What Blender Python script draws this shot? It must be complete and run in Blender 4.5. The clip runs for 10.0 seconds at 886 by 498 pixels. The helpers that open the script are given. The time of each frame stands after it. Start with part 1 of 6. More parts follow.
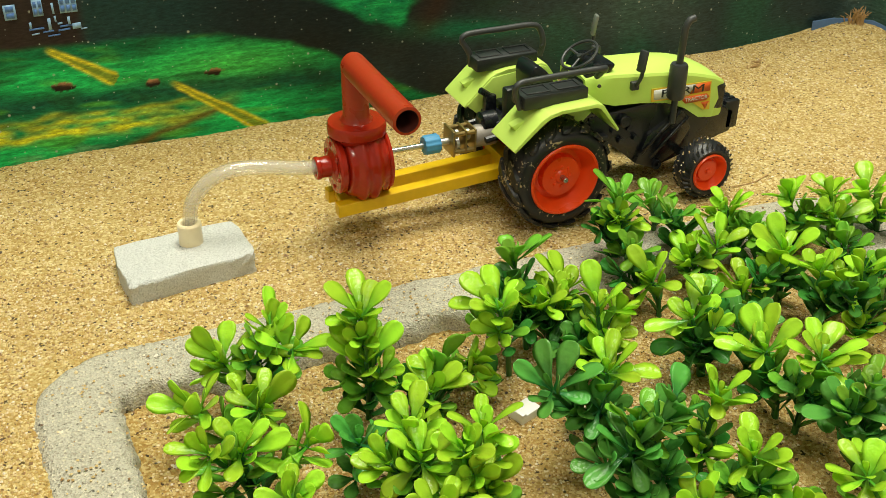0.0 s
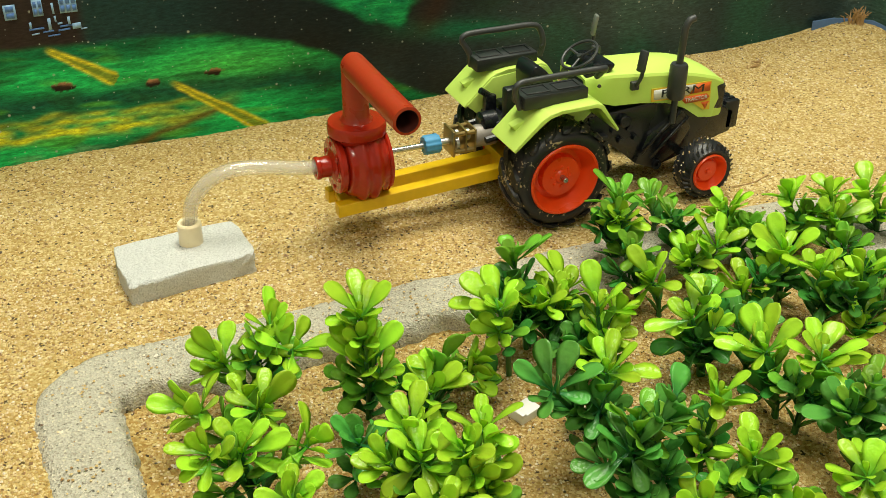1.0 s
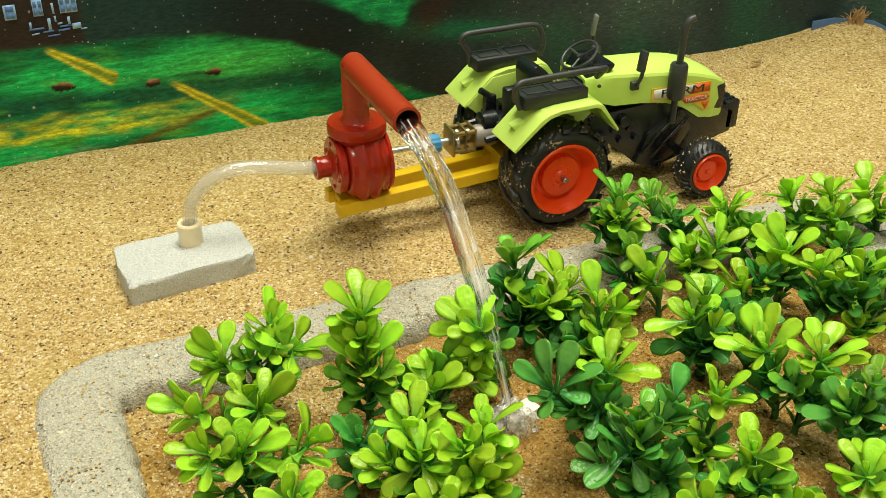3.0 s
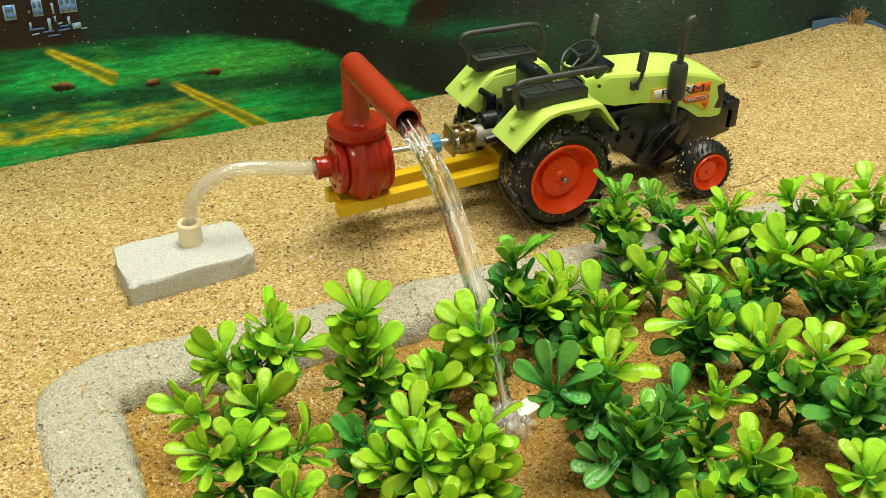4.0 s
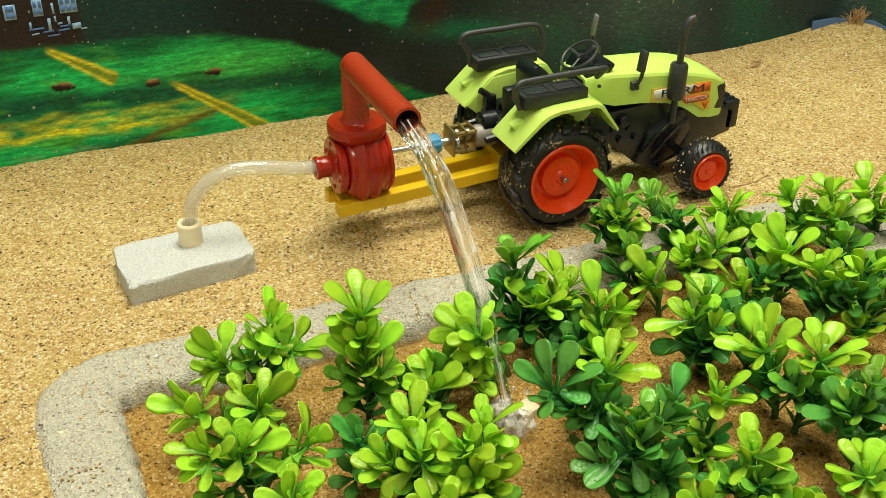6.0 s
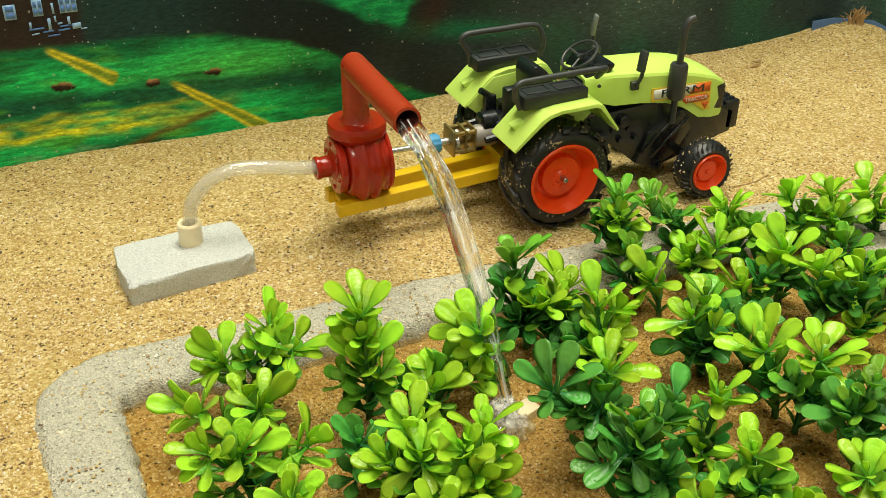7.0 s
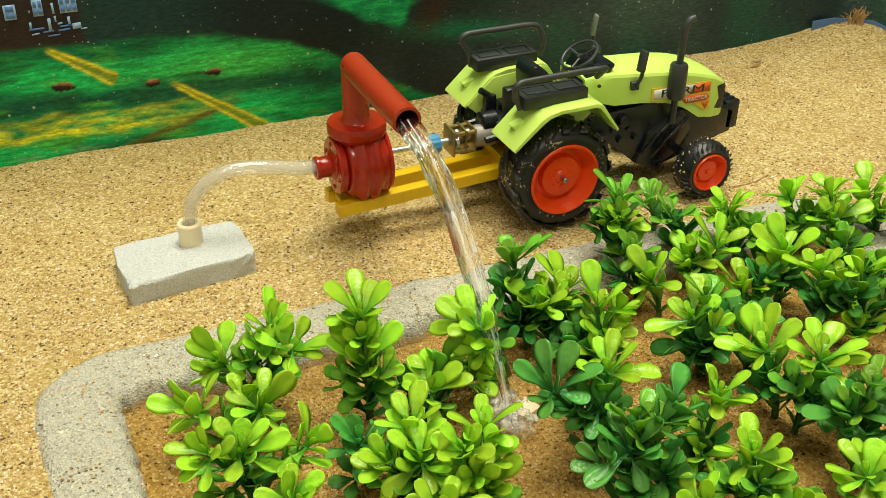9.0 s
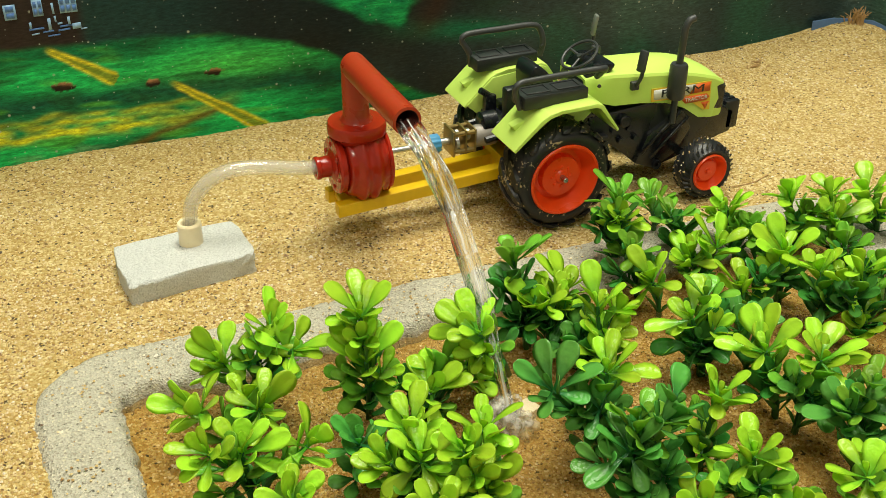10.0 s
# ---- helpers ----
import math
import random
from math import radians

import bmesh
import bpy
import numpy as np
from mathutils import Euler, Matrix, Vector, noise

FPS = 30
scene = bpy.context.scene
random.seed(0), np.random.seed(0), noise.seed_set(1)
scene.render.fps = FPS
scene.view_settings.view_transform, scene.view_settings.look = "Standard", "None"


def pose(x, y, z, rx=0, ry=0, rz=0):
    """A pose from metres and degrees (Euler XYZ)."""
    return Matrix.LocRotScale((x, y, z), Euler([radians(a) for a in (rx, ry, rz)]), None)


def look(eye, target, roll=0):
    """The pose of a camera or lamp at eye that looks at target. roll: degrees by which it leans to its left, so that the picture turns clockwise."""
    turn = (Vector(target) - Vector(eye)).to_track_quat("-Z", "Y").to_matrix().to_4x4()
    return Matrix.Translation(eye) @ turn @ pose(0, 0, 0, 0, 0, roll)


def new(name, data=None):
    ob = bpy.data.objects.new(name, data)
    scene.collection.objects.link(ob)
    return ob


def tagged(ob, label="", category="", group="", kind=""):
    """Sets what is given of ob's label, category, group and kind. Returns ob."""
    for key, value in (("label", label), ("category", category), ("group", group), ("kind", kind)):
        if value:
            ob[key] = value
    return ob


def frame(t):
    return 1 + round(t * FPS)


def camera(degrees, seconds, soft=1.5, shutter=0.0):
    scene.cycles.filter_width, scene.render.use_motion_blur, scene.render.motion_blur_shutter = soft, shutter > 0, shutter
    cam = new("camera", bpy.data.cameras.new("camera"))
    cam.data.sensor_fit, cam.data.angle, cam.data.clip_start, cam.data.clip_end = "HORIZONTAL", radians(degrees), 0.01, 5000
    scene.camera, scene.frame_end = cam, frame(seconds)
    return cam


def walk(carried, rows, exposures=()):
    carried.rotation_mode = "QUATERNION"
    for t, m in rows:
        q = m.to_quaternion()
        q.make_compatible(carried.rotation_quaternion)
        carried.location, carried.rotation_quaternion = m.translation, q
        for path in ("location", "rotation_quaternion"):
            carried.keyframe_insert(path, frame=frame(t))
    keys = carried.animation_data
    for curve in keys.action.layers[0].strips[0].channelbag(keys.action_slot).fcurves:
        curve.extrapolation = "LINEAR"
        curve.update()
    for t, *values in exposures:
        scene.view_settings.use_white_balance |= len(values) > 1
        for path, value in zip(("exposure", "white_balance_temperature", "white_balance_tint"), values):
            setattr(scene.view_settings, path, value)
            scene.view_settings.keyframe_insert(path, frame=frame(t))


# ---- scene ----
cam = camera(45.56, 10.0, soft=0.65)
EYE = Vector((-0.2344, -0.4300, 0.2622))
LOOK_AT = Vector((-0.0469, 0.0016, -0.0225))
walk(cam, [(0, look(EYE, LOOK_AT, 0.4)), (10, look(EYE, LOOK_AT, 0.4))])

# ---------------------------------------------------------------- light
scene.view_settings.exposure = 0.0
world = bpy.data.worlds.new("room_light")
world.use_nodes = True
world.node_tree.nodes["Background"].inputs["Color"].default_value = (1.0, 0.97, 0.92, 1)
world.node_tree.nodes["Background"].inputs["Strength"].default_value = 0.12
scene.world = world


def ceiling_panel(x, y, z, w, h, watts, target, colour=(0.97, 0.96, 0.80)):
    """A room lamp under the ceiling."""
    data = bpy.data.lights.new("ceiling_lamp", "AREA")
    data.shape, data.size, data.size_y, data.energy, data.color = "RECTANGLE", w, h, watts, colour
    ob = new("ceiling_lamp", data)
    ob.matrix_world = look((x, y, z), target)
    return ob


ceiling_panel(0.18, 0.16, 1.75, 0.85, 0.85, 40, (0, 0, 0))
ceiling_panel(-0.45, -1.10, 1.85, 0.75, 0.10, 12, (-0.05, 0, 0))


# ---------------------------------------------------------------- materials
def nodes_of(name):
    m = bpy.data.materials.new(name)
    m.use_nodes = True
    return m, m.node_tree.nodes, m.node_tree.links, m.node_tree.nodes["Principled BSDF"]


def coords(n, l, scale, kind="Object"):
    c, mp = n.new("ShaderNodeTexCoord"), n.new("ShaderNodeMapping")
    mp.inputs["Scale"].default_value = scale if isinstance(scale, tuple) else (scale,) * 3
    l.new(c.outputs[kind], mp.inputs["Vector"])
    return mp.outputs["Vector"]


def noise_tex(n, l, vec, scale, detail=4.0, rough=0.55):
    t = n.new("ShaderNodeTexNoise")
    t.inputs["Scale"].default_value, t.inputs["Detail"].default_value, t.inputs["Roughness"].default_value = scale, detail, rough
    l.new(vec, t.inputs["Vector"])
    return t.outputs["Fac"]


def ramp(n, l, fac, stops):
    r = n.new("ShaderNodeValToRGB")
    els = r.color_ramp.elements
    while len(els) < len(stops):
        els.new(0.5)
    for e, (p, c) in zip(els, stops):
        e.position, e.color = p, (*c, 1)
    l.new(fac, r.inputs["Fac"])
    return r.outputs["Color"]


def mix(n, l, fac, a, b, mode="MIX"):
    m = n.new("ShaderNodeMix")
    m.data_type, m.blend_type = "RGBA", mode
    for sock, v in ((m.inputs[0], fac), (m.inputs[6], a), (m.inputs[7], b)):
        if isinstance(v, (int, float)):
            sock.default_value = v
        elif isinstance(v, tuple):
            sock.default_value = (*v, 1)
        else:
            l.new(v, sock)
    return m.outputs[2]


def bump(n, l, height, bsdf, strength, distance):
    b = n.new("ShaderNodeBump")
    b.inputs["Strength"].default_value, b.inputs["Distance"].default_value = strength, distance
    l.new(height, b.inputs["Height"])
    l.new(b.outputs["Normal"], bsdf.inputs["Normal"])


def grey(v):
    return (v, v, v)


def painted(name, colour, rough=0.3, metal=0.0, vary=0.12, grain=500, bumps=0.15, coat=0.0, dist=0.0003, dust=None):
    """Paint, plastic or metal: a base colour with fine mottling, worn gloss and slight relief."""
    m, n, l, b = nodes_of(name)
    v = coords(n, l, 1.0)
    fine, broad = noise_tex(n, l, v, grain), noise_tex(n, l, v, grain * 0.12, 3)
    dark = tuple(c * (1 - vary * 1.6) for c in colour)
    lite = tuple(min(1, c * (1 + vary)) for c in colour)
    col = mix(n, l, broad, dark, lite)
    col = mix(n, l, 0.25, col, ramp(n, l, fine, [(0.3, dark), (0.7, lite)]))
    if dust:
        spots = noise_tex(n, l, v, 650, 2)
        where = noise_tex(n, l, v, 90, 2)
        both = n.new("ShaderNodeMath")
        both.operation = "MULTIPLY"
        l.new(spots, both.inputs[0]), l.new(where, both.inputs[1])
        col = mix(n, l, ramp(n, l, both.outputs[0], [(dust, grey(0)), (dust + 0.05, grey(1))]), col, (0.42, 0.33, 0.19))
    l.new(col, b.inputs["Base Color"])
    l.new(ramp(n, l, broad, [(0.25, grey(max(0.05, rough - 0.1))), (0.75, grey(min(1, rough + 0.14)))]), b.inputs["Roughness"])
    b.inputs["Metallic"].default_value = metal
    b.inputs["Coat Weight"].default_value = coat
    b.inputs["Coat Roughness"].default_value = 0.04
    bump(n, l, fine, b, bumps, dist)
    return m


def sand_material(name, tone, wet=0.0):
    """Coarse quarry sand: grains of about a millimetre in ochre, cream, rust and black."""
    m, n, l, b = nodes_of(name)
    v = coords(n, l, 1.0)
    cells = n.new("ShaderNodeTexVoronoi")
    cells.inputs["Scale"].default_value = 880
    l.new(v, cells.inputs["Vector"])
    sep = n.new("ShaderNodeSeparateColor")
    l.new(cells.outputs["Color"], sep.inputs["Color"])
    t = tone
    col = ramp(n, l, sep.outputs[0], [(0.0, (t[0] * 0.10, t[1] * 0.09, t[2] * 0.1)), (0.020, (t[0] * 0.2, t[1] * 0.18, t[2] * 0.15)), (0.030, (t[0] * 0.72, t[1] * 0.60, t[2] * 0.42)),
                                      (0.28, (t[0] * 0.90, t[1] * 0.82, t[2] * 0.66)), (0.55, t), (0.8, (t[0] * 1.2, t[1] * 1.25, t[2] * 1.4)),
                                      (0.96, (t[0] * 1.4, t[1] * 1.6, t[2] * 2.2))])
    broad = noise_tex(n, l, v, 22, 4)
    col = mix(n, l, 1.0, col, ramp(n, l, broad, [(0.3, (0.88, 0.82, 0.72)), (0.7, (1.0, 1.0, 1.0))]), "MULTIPLY")
    l.new(col, b.inputs["Base Color"])
    b.inputs["Roughness"].default_value = 0.75 - wet
    b.inputs["Specular IOR Level"].default_value = 0.35
    lumps = noise_tex(n, l, v, 1500, 2)
    hgt = n.new("ShaderNodeMath")
    hgt.operation = "SUBTRACT"
    l.new(lumps, hgt.inputs[0])
    l.new(cells.outputs["Distance"], hgt.inputs[1])
    bump(n, l, hgt.outputs[0], b, 0.9, 0.0010)
    return m


DAMP_SAND = sand_material("damp_sand", (0.52, 0.365, 0.125), 0.20)
SAND = sand_material("dry_sand", (0.62, 0.468, 0.185))


def grain_material():
    m, n, l, b = nodes_of("sand_grain")
    g = n.new("ShaderNodeNewGeometry")
    col = ramp(n, l, g.outputs["Random Per Island"], [(0.0, (0.06, 0.05, 0.04)), (0.06, (0.28, 0.16, 0.07)), (0.25, (0.56, 0.38, 0.15)),
                                                      (0.6, (0.70, 0.53, 0.24)), (0.9, (0.80, 0.67, 0.42)), (1.0, (0.86, 0.80, 0.68))])
    l.new(col, b.inputs["Base Color"])
    b.inputs["Roughness"].default_value = 0.5
    bump(n, l, noise_tex(n, l, coords(n, l, 1.0), 3000), b, 0.3, 0.0002)
    return m


GRAIN = grain_material()


def concrete_material(name, tone, pitted=0.285, grain=0.65):
    m, n, l, b = nodes_of(name)
    v = coords(n, l, 1.0)
    fine, mid, broad = noise_tex(n, l, v, 1400, 3), noise_tex(n, l, v, 480, 3, 0.5), noise_tex(n, l, v, 35, 4)
    col = mix(n, l, broad, tuple(c * 0.82 for c in tone), tuple(c * 1.1 for c in tone))
    col = mix(n, l, 0.5, col, ramp(n, l, fine, [(0.32, tuple(c * 0.5 for c in tone)), (0.45, tone), (0.66, tuple(c * 1.35 for c in tone))]))
    pits = ramp(n, l, mid, [(pitted, grey(0)), (pitted + 0.05, grey(1))])
    col = mix(n, l, pits, tuple(c * 0.4 for c in tone), col)
    vo = n.new("ShaderNodeTexVoronoi")
    vo.inputs["Scale"].default_value = 1150
    l.new(v, vo.inputs["Vector"])
    sp = n.new("ShaderNodeSeparateColor")
    l.new(vo.outputs["Color"], sp.inputs["Color"])
    speck = ramp(n, l, sp.outputs[0], [(0.0, (0.42, 0.38, 0.33)), (0.12, (0.80, 0.77, 0.70)), (0.5, (1.0, 0.99, 0.96)), (0.85, (1.12, 1.10, 1.04)), (1.0, (1.45, 1.38, 1.22))])
    col = mix(n, l, grain, col, mix(n, l, 1.0, col, speck, "MULTIPLY"))
    l.new(col, b.inputs["Base Color"])
    b.inputs["Roughness"].default_value = 0.9
    add = mix(n, l, grain * 0.5, mix(n, l, 0.5, pits, fine), vo.outputs["Distance"])
    bump(n, l, add, b, 1.0, 0.0016)
    return m


CONCRETE = concrete_material("kerb_concrete", (0.50, 0.475, 0.39))
CEMENT = concrete_material("block_cement", (0.60, 0.61, 0.59), 0.22, 0.10)


def leaf_material(name, base, tip, back):
    """Moulded plastic foliage: darker at the stalk, bright and glossy to the tip, light shining through."""
    m, n, l, b = nodes_of(name)
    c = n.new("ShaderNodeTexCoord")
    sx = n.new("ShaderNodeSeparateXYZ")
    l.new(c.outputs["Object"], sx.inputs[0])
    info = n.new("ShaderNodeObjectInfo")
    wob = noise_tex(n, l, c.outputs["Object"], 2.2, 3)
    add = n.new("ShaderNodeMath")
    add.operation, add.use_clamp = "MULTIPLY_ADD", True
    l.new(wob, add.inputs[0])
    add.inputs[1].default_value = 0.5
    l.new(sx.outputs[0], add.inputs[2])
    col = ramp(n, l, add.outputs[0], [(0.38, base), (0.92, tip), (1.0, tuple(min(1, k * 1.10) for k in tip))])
    hsv = n.new("ShaderNodeHueSaturation")
    l.new(col, hsv.inputs["Color"])
    hue = n.new("ShaderNodeMapRange")
    hue.inputs["To Min"].default_value, hue.inputs["To Max"].default_value = 0.488, 0.518
    val = n.new("ShaderNodeMapRange")
    val.inputs["To Min"].default_value, val.inputs["To Max"].default_value = 0.75, 1.2
    l.new(info.outputs["Random"], hue.inputs["Value"])
    l.new(info.outputs["Random"], val.inputs["Value"])
    l.new(hue.outputs[0], hsv.inputs["Hue"])
    l.new(val.outputs[0], hsv.inputs["Value"])
    l.new(hsv.outputs[0], b.inputs["Base Color"])
    b.inputs["Roughness"].default_value = 0.27
    b.inputs["Specular IOR Level"].default_value = 0.45
    bump(n, l, noise_tex(n, l, c.outputs["Object"], 5.0, 2), b, 0.55, 0.0010)
    tr, ms = n.new("ShaderNodeBsdfTranslucent"), n.new("ShaderNodeMixShader")
    tr.inputs["Color"].default_value = (*back, 1)
    ms.inputs[0].default_value = 0.36
    l.new(b.outputs[0], ms.inputs[1]), l.new(tr.outputs[0], ms.inputs[2])
    l.new(ms.outputs[0], n["Material Output"].inputs["Surface"])
    return m


LEAF_LIGHTEST = leaf_material("lightest_leaf", (0.10, 0.36, 0.025), (0.50, 0.80, 0.045), (0.55, 0.85, 0.05))
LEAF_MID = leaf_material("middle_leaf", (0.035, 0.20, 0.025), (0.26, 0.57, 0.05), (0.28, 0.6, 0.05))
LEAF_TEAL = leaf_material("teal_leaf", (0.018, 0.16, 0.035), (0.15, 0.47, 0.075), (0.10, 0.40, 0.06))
LEAF_DARKEST = leaf_material("darkest_leaf", (0.020, 0.13, 0.026), (0.085, 0.33, 0.050), (0.08, 0.30, 0.04))
STEM = painted("plant_stem", (0.03, 0.15, 0.02), 0.45)

RED = painted("red_enamel", (0.40, 0.018, 0.005), 0.20, vary=0.25, coat=0.45, grain=240, bumps=0.6, dist=0.0010)
RED.node_tree.nodes["Principled BSDF"].inputs["Specular IOR Level"].default_value = 0.25
PIPE_RED = painted("red_pipe_paint", (0.38, 0.032, 0.009), 0.30, vary=0.12, grain=400, bumps=0.12)
PIPE_DARK = painted("pipe_bore", (0.09, 0.02, 0.015), 0.5)
YELLOW = painted("yellow_paint", (0.80, 0.50, 0.004), 0.38, vary=0.14, grain=260, bumps=0.3)
LIME = painted("lime_plastic", (0.60, 0.84, 0.16), 0.32, vary=0.05, grain=300, bumps=0.06)
BLACK = painted("black_plastic", (0.011, 0.013, 0.016), 0.27, vary=0.25, grain=420, bumps=0.15)
CUSHION = painted("dark_seat_plastic", (0.022, 0.026, 0.026), 0.42, vary=0.25, grain=420)
SOOT = painted("charcoal_plastic", (0.042, 0.046, 0.048), 0.40, vary=0.2, grain=500)
RUBBER = painted("tyre_rubber", (0.013, 0.014, 0.015), 0.40, vary=0.3, grain=700, bumps=0.3, dust=0.335)
ORANGE = painted("orange_rim", (0.90, 0.075, 0.008), 0.28, vary=0.08, grain=300, bumps=0.05)
STEEL = painted("steel", (0.55, 0.55, 0.54), 0.28, metal=1.0, grain=900)
BRASS = painted("brass_bracket", (0.36, 0.26, 0.10), 0.36, metal=0.85, vary=0.25, grain=500)
MOTOR = painted("motor_case", (0.30, 0.27, 0.24), 0.5, metal=0.4, vary=0.3)
BLUE = painted("blue_rubber", (0.07, 0.30, 0.56), 0.5, vary=0.15)
CREAM = painted("cream_plastic", (0.93, 0.80, 0.53), 0.32, vary=0.06, bumps=0.04)
WHITE = painted("white_plastic", (0.88, 0.87, 0.84), 0.4, vary=0.05)
STRAW = painted("dry_straw", (0.45, 0.28, 0.11), 0.7)
CLOTH = painted("blue_cloth", (0.10, 0.20, 0.42), 0.7)
WALLPAINT = painted("wall_paint", (0.58, 0.57, 0.55), 0.85, grain=60)
MIRROR_LIT = painted("mirror_lit_grey", (0.20, 0.22, 0.20), 0.25, vary=0.15)
STICK_WHITE = painted("sticker_white", (0.78, 0.76, 0.70), 0.35, vary=0.04)
STICK_YELLOW = painted("sticker_yellow", (0.82, 0.55, 0.04), 0.35, vary=0.06)
STICK_ORANGE = painted("sticker_orange", (0.72, 0.13, 0.02), 0.35, vary=0.06)
STICK_BLACK = painted("sticker_black", (0.02, 0.02, 0.02), 0.4)


def stream_material():
    """Falling water: bent light, clear streaks along the flow, painted white glints and a little entrained air."""
    m, n, l, b = nodes_of("stream_water")
    b.inputs["Base Color"].default_value = (1, 1, 1, 1)
    b.inputs["Roughness"].default_value, b.inputs["IOR"].default_value = 0.02, 1.333
    b.inputs["Transmission Weight"].default_value = 1.0
    v = coords(n, l, (0.05, 1, 1))
    bump(n, l, noise_tex(n, l, v, 430, 2), b, 0.9, 0.003)
    tr, df, m1, m2 = n.new("ShaderNodeBsdfTransparent"), n.new("ShaderNodeBsdfDiffuse"), n.new("ShaderNodeMixShader"), n.new("ShaderNodeMixShader")
    df.inputs["Color"].default_value = (0.88, 0.90, 0.90, 1)
    l.new(ramp(n, l, noise_tex(n, l, v, 500, 2), [(0.45, grey(0.0)), (0.65, grey(0.45))]), m1.inputs[0])
    l.new(b.outputs[0], m1.inputs[1]), l.new(tr.outputs[0], m1.inputs[2])
    # white diffuse streaks paint in bright glints along with the air
    l.new(ramp(n, l, noise_tex(n, l, v, 620, 3), [(0.54, grey(0.0)), (0.66, grey(0.55))]), m2.inputs[0])
    l.new(m1.outputs[0], m2.inputs[1]), l.new(df.outputs[0], m2.inputs[2])
    l.new(m2.outputs[0], n["Material Output"].inputs["Surface"])
    return m


WATER = stream_material()


def hose_material():
    """Clear soft plastic, slightly milky."""
    m, n, l, b = nodes_of("clear_hose")
    b.inputs["Base Color"].default_value = (0.88, 0.86, 0.80, 1)
    b.inputs["Roughness"].default_value = 0.12
    v = coords(n, l, 1.0)
    bump(n, l, noise_tex(n, l, v, 180, 3), b, 0.2, 0.0006)
    tr, ms, gl, fr, me = (n.new("ShaderNodeBsdfTransparent"), n.new("ShaderNodeMixShader"), n.new("ShaderNodeBsdfGlossy"), n.new("ShaderNodeLayerWeight"), n.new("ShaderNodeMixShader"))
    tr.inputs["Color"].default_value = (0.985, 0.98, 0.955, 1)
    ms.inputs[0].default_value = 0.20
    gl.inputs["Roughness"].default_value = 0.06
    fr.inputs["Blend"].default_value = 0.5
    l.new(tr.outputs[0], ms.inputs[1]), l.new(b.outputs[0], ms.inputs[2])
    l.new(ramp(n, l, fr.outputs[1], [(0.0, grey(0.03)), (0.6, grey(0.08)), (1.0, grey(0.55))]), me.inputs[0]), l.new(ms.outputs[0], me.inputs[1]), l.new(gl.outputs[0], me.inputs[2])
    l.new(me.outputs[0], n["Material Output"].inputs["Surface"])
    return m


HOSE = hose_material()


def pond_material():
    m, n, l, b = nodes_of("pond_water")
    tr, gl, fr, ms = (n.new("ShaderNodeBsdfTransparent"), n.new("ShaderNodeBsdfGlossy"), n.new("ShaderNodeFresnel"), n.new("ShaderNodeMixShader"))
    tr.inputs["Color"].default_value = (0.96, 0.90, 0.76, 1)
    gl.inputs["Roughness"].default_value = 0.04
    fr.inputs["IOR"].default_value = 1.333
    bm_ = n.new("ShaderNodeBump")
    bm_.inputs["Strength"].default_value, bm_.inputs["Distance"].default_value = 0.5, 0.0012
    l.new(noise_tex(n, l, coords(n, l, 1.0), 95, 3), bm_.inputs["Height"])
    for s in (gl, fr):
        l.new(bm_.outputs[0], s.inputs["Normal"])
    silt, mud = n.new("ShaderNodeBsdfDiffuse"), n.new("ShaderNodeMixShader")
    silt.inputs["Color"].default_value = (0.46, 0.285, 0.095, 1)
    l.new(ramp(n, l, noise_tex(n, l, coords(n, l, 1.0), 28, 3), [(0.35, grey(0.0)), (0.75, grey(0.22))]), mud.inputs[0])
    l.new(tr.outputs[0], mud.inputs[1]), l.new(silt.outputs[0], mud.inputs[2])
    l.new(fr.outputs[0], ms.inputs[0]), l.new(mud.outputs[0], ms.inputs[1]), l.new(gl.outputs[0], ms.inputs[2])
    l.new(ms.outputs[0], n["Material Output"].inputs["Surface"])
    return m


POND = pond_material()


# ---------------------------------------------------------------- mesh tools
def finish(bm, material, smooth=True, sharp=40):
    me = bpy.data.meshes.new("mesh")
    bmesh.ops.recalc_face_normals(bm, faces=bm.faces[:])
    lim = radians(sharp)
    for e in bm.edges:
        if len(e.link_faces) == 2 and e.calc_face_angle(0) > lim:
            e.smooth = False
    bm.to_mesh(me)
    bm.free()
    for p in me.polygons:
        p.use_smooth = smooth
    me.materials.append(material)
    return me


def part(name, bm, material, parent, label="", smooth=True, sharp=40):
    ob = new(name, finish(bm, material, smooth, sharp))
    ob.parent = parent
    return tagged(ob, label)


def thing(name, label, category, m=None, group="", kind=""):
    ob = new(name)
    ob.empty_display_size = 0.01
    if m is not None:
        ob.matrix_world = m
    return tagged(ob, label, category, group, kind)


def box(bm, x0, x1, y0, y1, z0, z1, bev=0.0, m=None, seg=2):
    vs = [bm.verts.new(v) for v in ((x0, y0, z0), (x1, y0, z0), (x1, y1, z0), (x0, y1, z0), (x0, y0, z1), (x1, y0, z1), (x1, y1, z1), (x0, y1, z1))]
    fs = [bm.faces.new([vs[i] for i in f]) for f in ((3, 2, 1, 0), (4, 5, 6, 7), (0, 1, 5, 4), (1, 2, 6, 5), (2, 3, 7, 6), (3, 0, 4, 7))]
    if m is not None:
        bmesh.ops.transform(bm, matrix=m, verts=vs)
    if bev:
        es = list({e for f in fs for e in f.edges})
        bmesh.ops.bevel(bm, geom=es, offset=bev, segments=seg, affect="EDGES", profile=0.5)
    return bm


